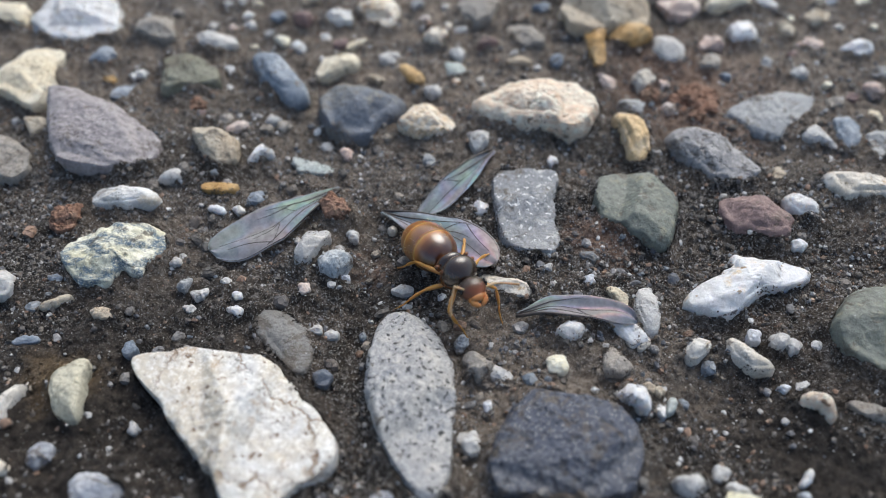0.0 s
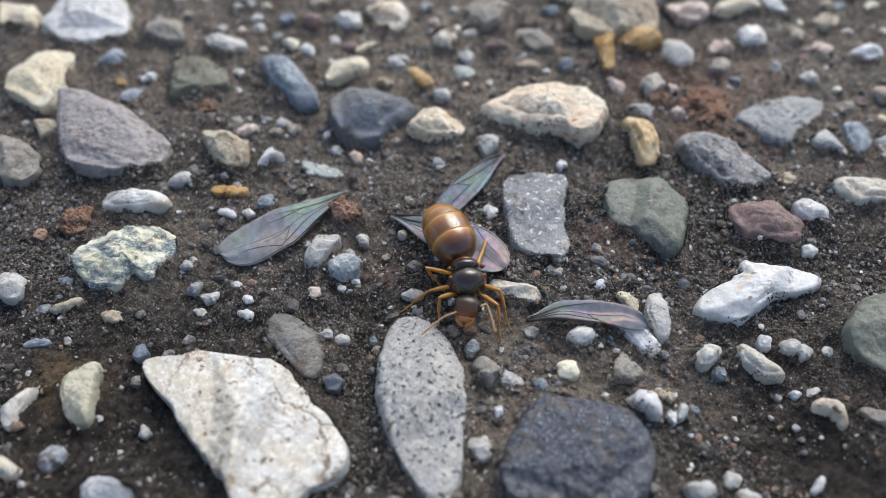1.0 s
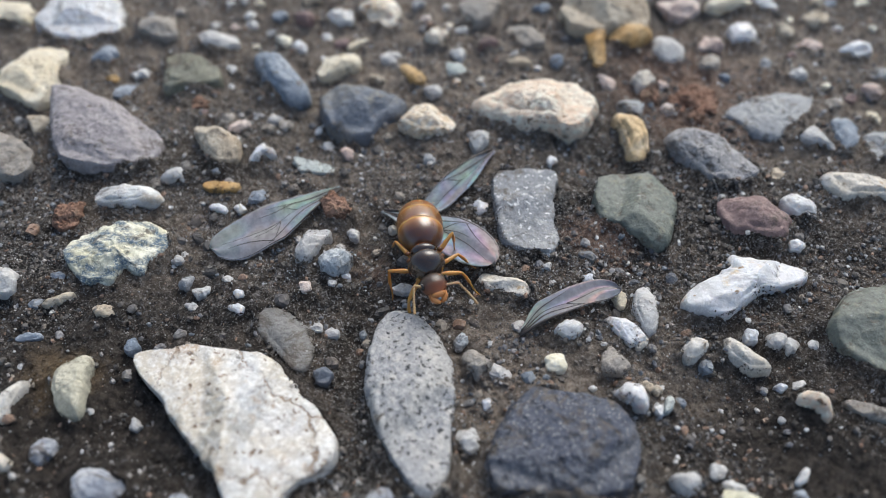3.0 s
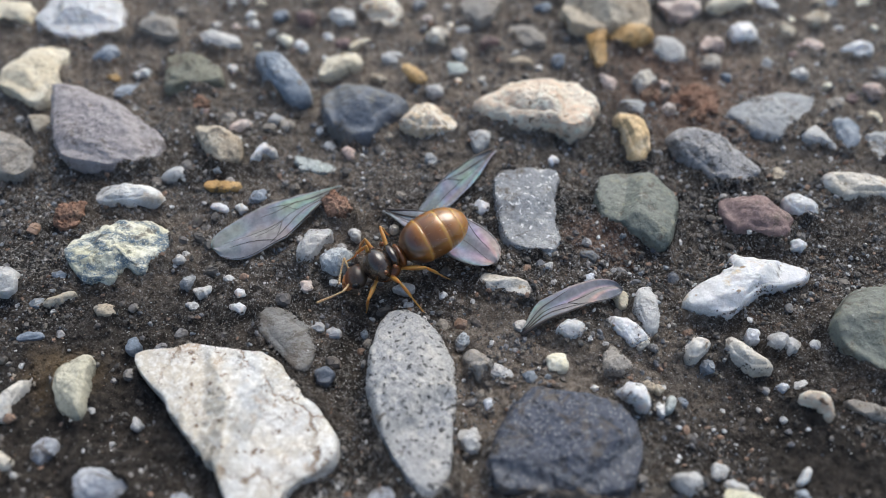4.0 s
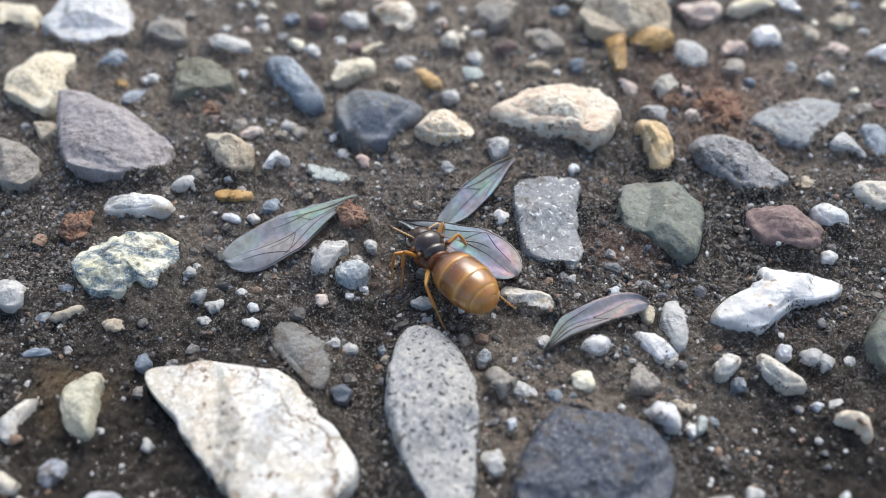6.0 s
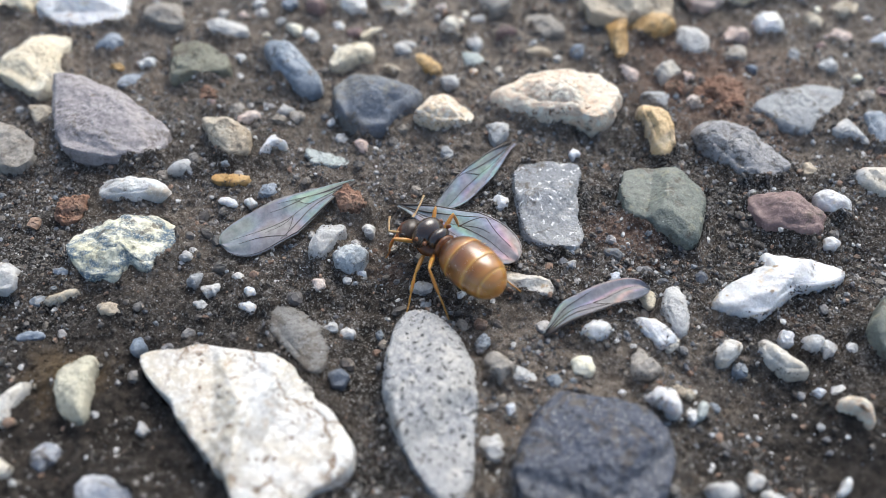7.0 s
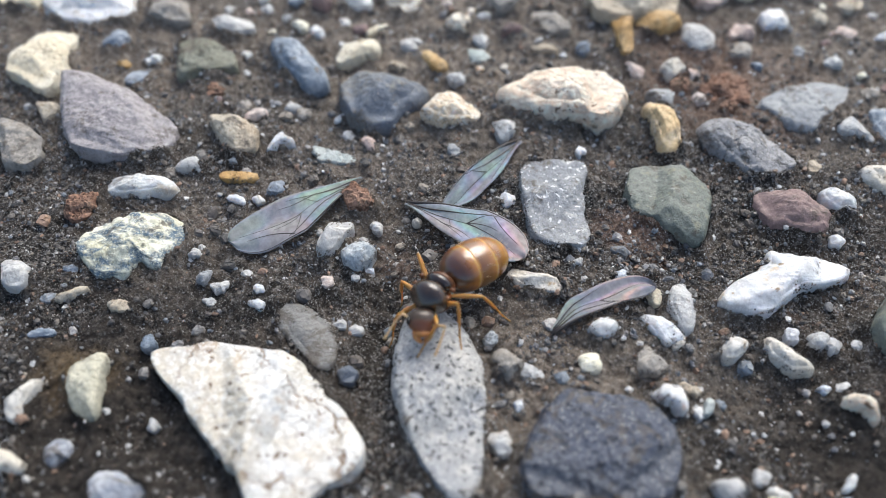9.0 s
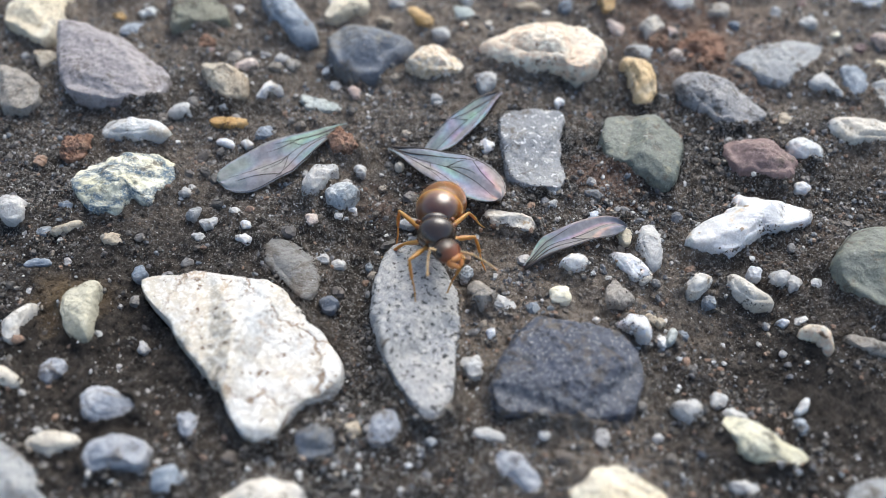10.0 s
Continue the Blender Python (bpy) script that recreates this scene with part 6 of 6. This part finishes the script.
# seconds; where each foot stands, x and y in mm
FOOT_LF = [
    (0, 3.24, -4.83),
    (0.5, 3.28, -4.86),
    (1, 2.61, -5.51),
    (1.5, 4.56, -4.64),
    (2, 2.92, -5.91),
    (2.7, 1.88, -1.01),
    (3.8, -4.03, -3.76),
    (4, -4.17, -3.86),
    (4.5, -4.18, -2.23),
    (5, -2.97, 0.82),
    (5.2, -2.69, 0.77),
    (6.3, -3.72, -2.44),
    (6.5, -3.73, -2.33),
    (7, -4.11, -0.6),
    (7.5, -4.29, -0.57),
    (8.8, -2.61, -6.94),
    (9, -2.47, -7.82),
    (9.3, -1.81, -7.83),
    (9.5, -0.45, -8.28),
    (9.8, -0.22, -8.37),
    (10, -0.28, -8.25),
]
FOOT_LM = [
    (0, 3.12, 0.12),
    (1, 3.13, -4.98),
    (1.5, 3.49, 0.8),
    (2, 3.45, 0.72),
    (2.5, 3.45, 0.65),
    (2.7, 0.12, 1.23),
    (3.8, -0.92, -4.42),
    (4, -0.98, -4.41),
    (4.5, -1.11, -4.41),
    (5, -3.27, -1.4),
    (5.2, -3.29, -1.53),
    (6.3, -3.36, -1.88),
    (6.5, -3.36, -2.02),
    (7, -2.85, -4.58),
    (7.5, -3.6, -2.69),
    (8, -3.82, -2.58),
    (8.5, -3.46, -3.31),
    (8.8, -0.36, -7.5),
    (9, -0.41, -7.31),
    (9.3, -0.38, -7.31),
    (9.5, 2.04, -4.8),
    (9.8, 2.24, -6.03),
    (10, 2.09, -5.9),
]
FOOT_LH = [
    (0, 1.28, 1.22),
    (0.5, 1.05, 2.45),
    (1, 2.3, 2.43),
    (1.5, 2.22, 1.96),
    (2.5, 0.53, 1.01),
    (3.8, 0.5, -1.96),
    (4, 0.42, -1.95),
    (4.5, 0.67, -2.33),
    (5, -0.75, -5),
    (5.2, -0.75, -4.81),
    (6.3, -0.65, -4.77),
    (6.5, -0.71, -4.8),
    (7, -0.61, -4.93),
    (7.5, -0.84, -4.79),
    (8, -0.7, -4.95),
    (8.5, -0.8, -4.98),
    (8.8, 1.18, -6.57),
    (9, 2.14, -4.85),
    (9.3, 2.11, -4.93),
    (9.8, 2.24, -2.95),
    (10, 2.06, -2.86),
]
FOOT_RF = [
    (0, 1.36, -5.9),
    (0.5, 1.41, -5.93),
    (1.5, 1.41, -5.91),
    (2, 1.44, -5.84),
    (2.5, 1.39, -5.9),
    (2.7, 1.42, -5.91),
    (3.8, -5.29, -1.69),
    (4, -5.28, -1.68),
    (4.5, -4.73, 1.43),
    (5.2, 0.03, 2.17),
    (8.8, -3.85, -6.49),
    (9, -4, -6.16),
    (9.3, -3.49, -7.82),
    (9.5, -1.73, -8.41),
    (9.8, -1.39, -8.89),
    (10, -1.45, -8.79),
]
FOOT_RM = [
    (0, -2.73, -3.96),
    (0.5, -3.15, -3.28),
    (1, -2.84, -3.75),
    (1.5, -1.58, -3.5),
    (2, -1.62, -3.43),
    (2.5, -0.68, -4.9),
    (2.7, -0.73, -4.47),
    (3.8, -5.03, -0.48),
    (4, -4.98, -0.47),
    (5, 2.1, -0.49),
    (5.2, 2.2, -0.53),
    (7.5, 0.2, 1.88),
    (9, -3.53, -3.77),
    (9.3, -3.86, -5.44),
    (9.5, -4.12, -4.84),
    (9.8, -3.66, -5.24),
    (10, -3.75, -4.83),
]
FOOT_RH = [
    (0, -2.51, -1.03),
    (1, -0.29, -2.51),
    (2.5, -2.24, -1.69),
    (2.7, -3.87, 1.15),
    (3.8, -3.13, 1.37),
    (4, -3.21, 1.37),
    (4.5, 1.48, 2.35),
    (5, 2.98, -3.21),
    (5.2, 2.85, -3.08),
    (6.3, 2.96, -3.13),
    (6.5, 2.96, -3.09),
    (7, 3.02, -3.28),
    (7.5, 2.94, -3.24),
    (8, 2.95, -3.3),
    (8.5, 3, -3.33),
    (8.8, -1.19, -1.98),
    (9, -2.09, -2.38),
    (9.3, -2.08, -2.72),
    (9.5, -2.21, -3.2),
    (9.8, -2.27, -3.03),
    (10, -2.69, -4.44),
]
# seconds; where each antenna points
FEELER_L = [
    (0, 4.16, -1.85),
    (0.5, 3.57, -1.75),
    (1.5, 5.85, -1.67),
    (2, 5.44, -1.4),
    (2.5, 3.69, -0.88),
    (2.7, 3.89, -0.6),
    (3.8, -5.76, -5.16),
    (4, -6.56, -4.61),
    (4.5, -5.54, -1.12),
    (5.2, -1.79, 3.82),
    (6.3, -3.81, -0.33),
    (6.5, -5.31, -0.51),
    (7, -3.93, 1.05),
    (8, -2.76, 1.04),
    (8.5, -6.19, -1.59),
    (9.5, 2.23, -5.87),
    (10, 3.19, -6.07),
]
FEELER_R = [
    (0, -1.17, -3.29),
    (1, -1.88, -6.34),
    (3.8, -5.56, -1.33),
    (4, -5.5, -3.42),
    (4.5, -3.09, 1.97),
    (5, -2.12, 2.39),
    (5.2, 1.15, 3.13),
    (7, -1.69, 3.87),
    (7.5, -1.73, 3.45),
    (8, -1.26, 3.38),
]


def joint_pair(hip, aim, up, a, b):
    """Poses of two linked limbs from hip to aim, bent towards up: the first in the body's space, the second in the first's."""
    way = aim - hip
    d = min(max(way.length, abs(a - b) + 0.15), (a + b) * 0.985)
    u = way.normalized()
    v = (up - u * up.dot(u)).normalized()
    c = (a * a + d * d - b * b) / (2 * a * d)
    knee = hip + a * (c * u + math.sqrt(max(0.0, 1 - c * c)) * v)
    foot = hip + d * u

    def frame_of(at, x_way):
        x = x_way.normalized()
        y = v.cross(u).normalized()
        z = x.cross(y)
        m = Matrix((x, y, z)).transposed().to_4x4()
        m.translation = at * MM
        return m

    first, second = frame_of(hip, knee - hip), frame_of(knee, foot - knee)
    return first, first.inverted() @ second


def motions():
    body = {t: (Vector((x, y, z)), yaw, nod) for (t, x, y, z), (_, yaw, nod) in zip(BODY, TURN)}
    bend = {t: (g, h) for t, g, h in BEND}
    stand = {t: pose(p.x * MM, p.y * MM, p.z * MM, 0, 0, yaw) @ pose(0, 0, 0, 0, -nod, 0) for t, (p, yaw, nod) in body.items()}
    walk(ant, [(t, m) for t, m in stand.items()])
    walk(ant_gaster, [(t, pose(-1.12 * MM, 0, -0.02 * MM, 0, -7 if t > 4.2 else 0, g)) for t, (g, h) in bend.items()])
    heads = {t: pose(1.02 * MM, 0, -0.12 * MM, 0, 16, h) for t, (g, h) in bend.items()}
    walk(ant_head, list(heads.items()))

    def into(t, x, y, z):
        return (stand[t].inverted() @ (Vector((x, y, z)) * MM)) / MM

    feet = {"LF": FOOT_LF, "LM": FOOT_LM, "LH": FOOT_LH, "RF": FOOT_RF, "RM": FOOT_RM, "RH": FOOT_RH}
    for key, (leg, shin) in ant_legs.items():
        s, w = (1 if key[0] == "L" else -1), key[1]
        a, b = LEG_LENGTHS[w]
        hx, hy, hz = HIPS[w]
        hip = Vector((hx, s * hy, hz))
        spots = {t: (x, y) for t, x, y in feet[key]}
        thigh_rows, shin_rows = [], []
        for t in stand:
            if t in spots:
                x, y = spots[t]
            else:
                q = stand[t] @ Vector((REST[w][0] * MM, s * REST[w][1] * MM, 0))
                x, y = q.x / MM, q.y / MM
            aim = into(t, x, y, top_z(x, y) + 0.07)
            if aim.y * s < 0.35:
                aim.y = 0.35 * s
            m1, m2 = joint_pair(hip, aim, Vector((0, 0.45 * s, 1.0)), a, b)
            thigh_rows.append((t, m1))
            shin_rows.append((t, m2))
        walk(leg, thigh_rows)
        walk(shin, shin_rows)

    aims = {"L": FEELER_L, "R": FEELER_R}
    for side, (scape, whip) in ant_feelers.items():
        s = 1 if side == "L" else -1
        spots = {t: (x, y) for t, x, y in aims[side]}
        rows_a, rows_b = [], []
        for t in stand:
            base = (heads[t] @ Vector((0.92 * MM, s * 0.22 * MM, 0.12 * MM))) / MM
            if t in spots:
                aim = into(t, *spots[t], 1.0)
            else:
                aim = base + Vector((1.2, s * 1.1, -0.35 + 0.2 * math.sin(7 * t + s)))
            if (aim - base).x < 0.1:
                aim.x = base.x + 0.1
            m1, m2 = joint_pair(base, aim, Vector((-0.3, 0.9 * s, 0.5)), 0.95, 1.48)
            rows_a.append((t, m1))
            rows_b.append((t, m2))
        walk(scape, rows_a)
        walk(whip, rows_b)

    # one wing is dragged round by a leg, and another lifted a little by her abdomen
    rest = wing_turned.matrix_basis.copy()
    spot = rest.translation.copy()
    early = pose(*(spot + Vector((-0.15, 1.1, 0.3)) * MM)) @ pose(0, 0, 0, 0, 0, -31) @ pose(*-spot) @ rest
    half = pose(*(spot + Vector((0.1, 0.8, 0.2)) * MM)) @ pose(0, 0, 0, 0, 0, -13) @ pose(*-spot) @ rest
    walk(wing_turned, [(0.0, early), (1.7, early), (2.0, half), (2.5, rest), (10.0, rest)])
    low = wing_lower.matrix_basis.copy()
    tipped = low @ pose(0, 0, 0, -38, 0, 0)
    walk(wing_lower, [(0.0, low), (0.3, low), (0.5, tipped), (0.8, low), (10.0, low)])


motions()
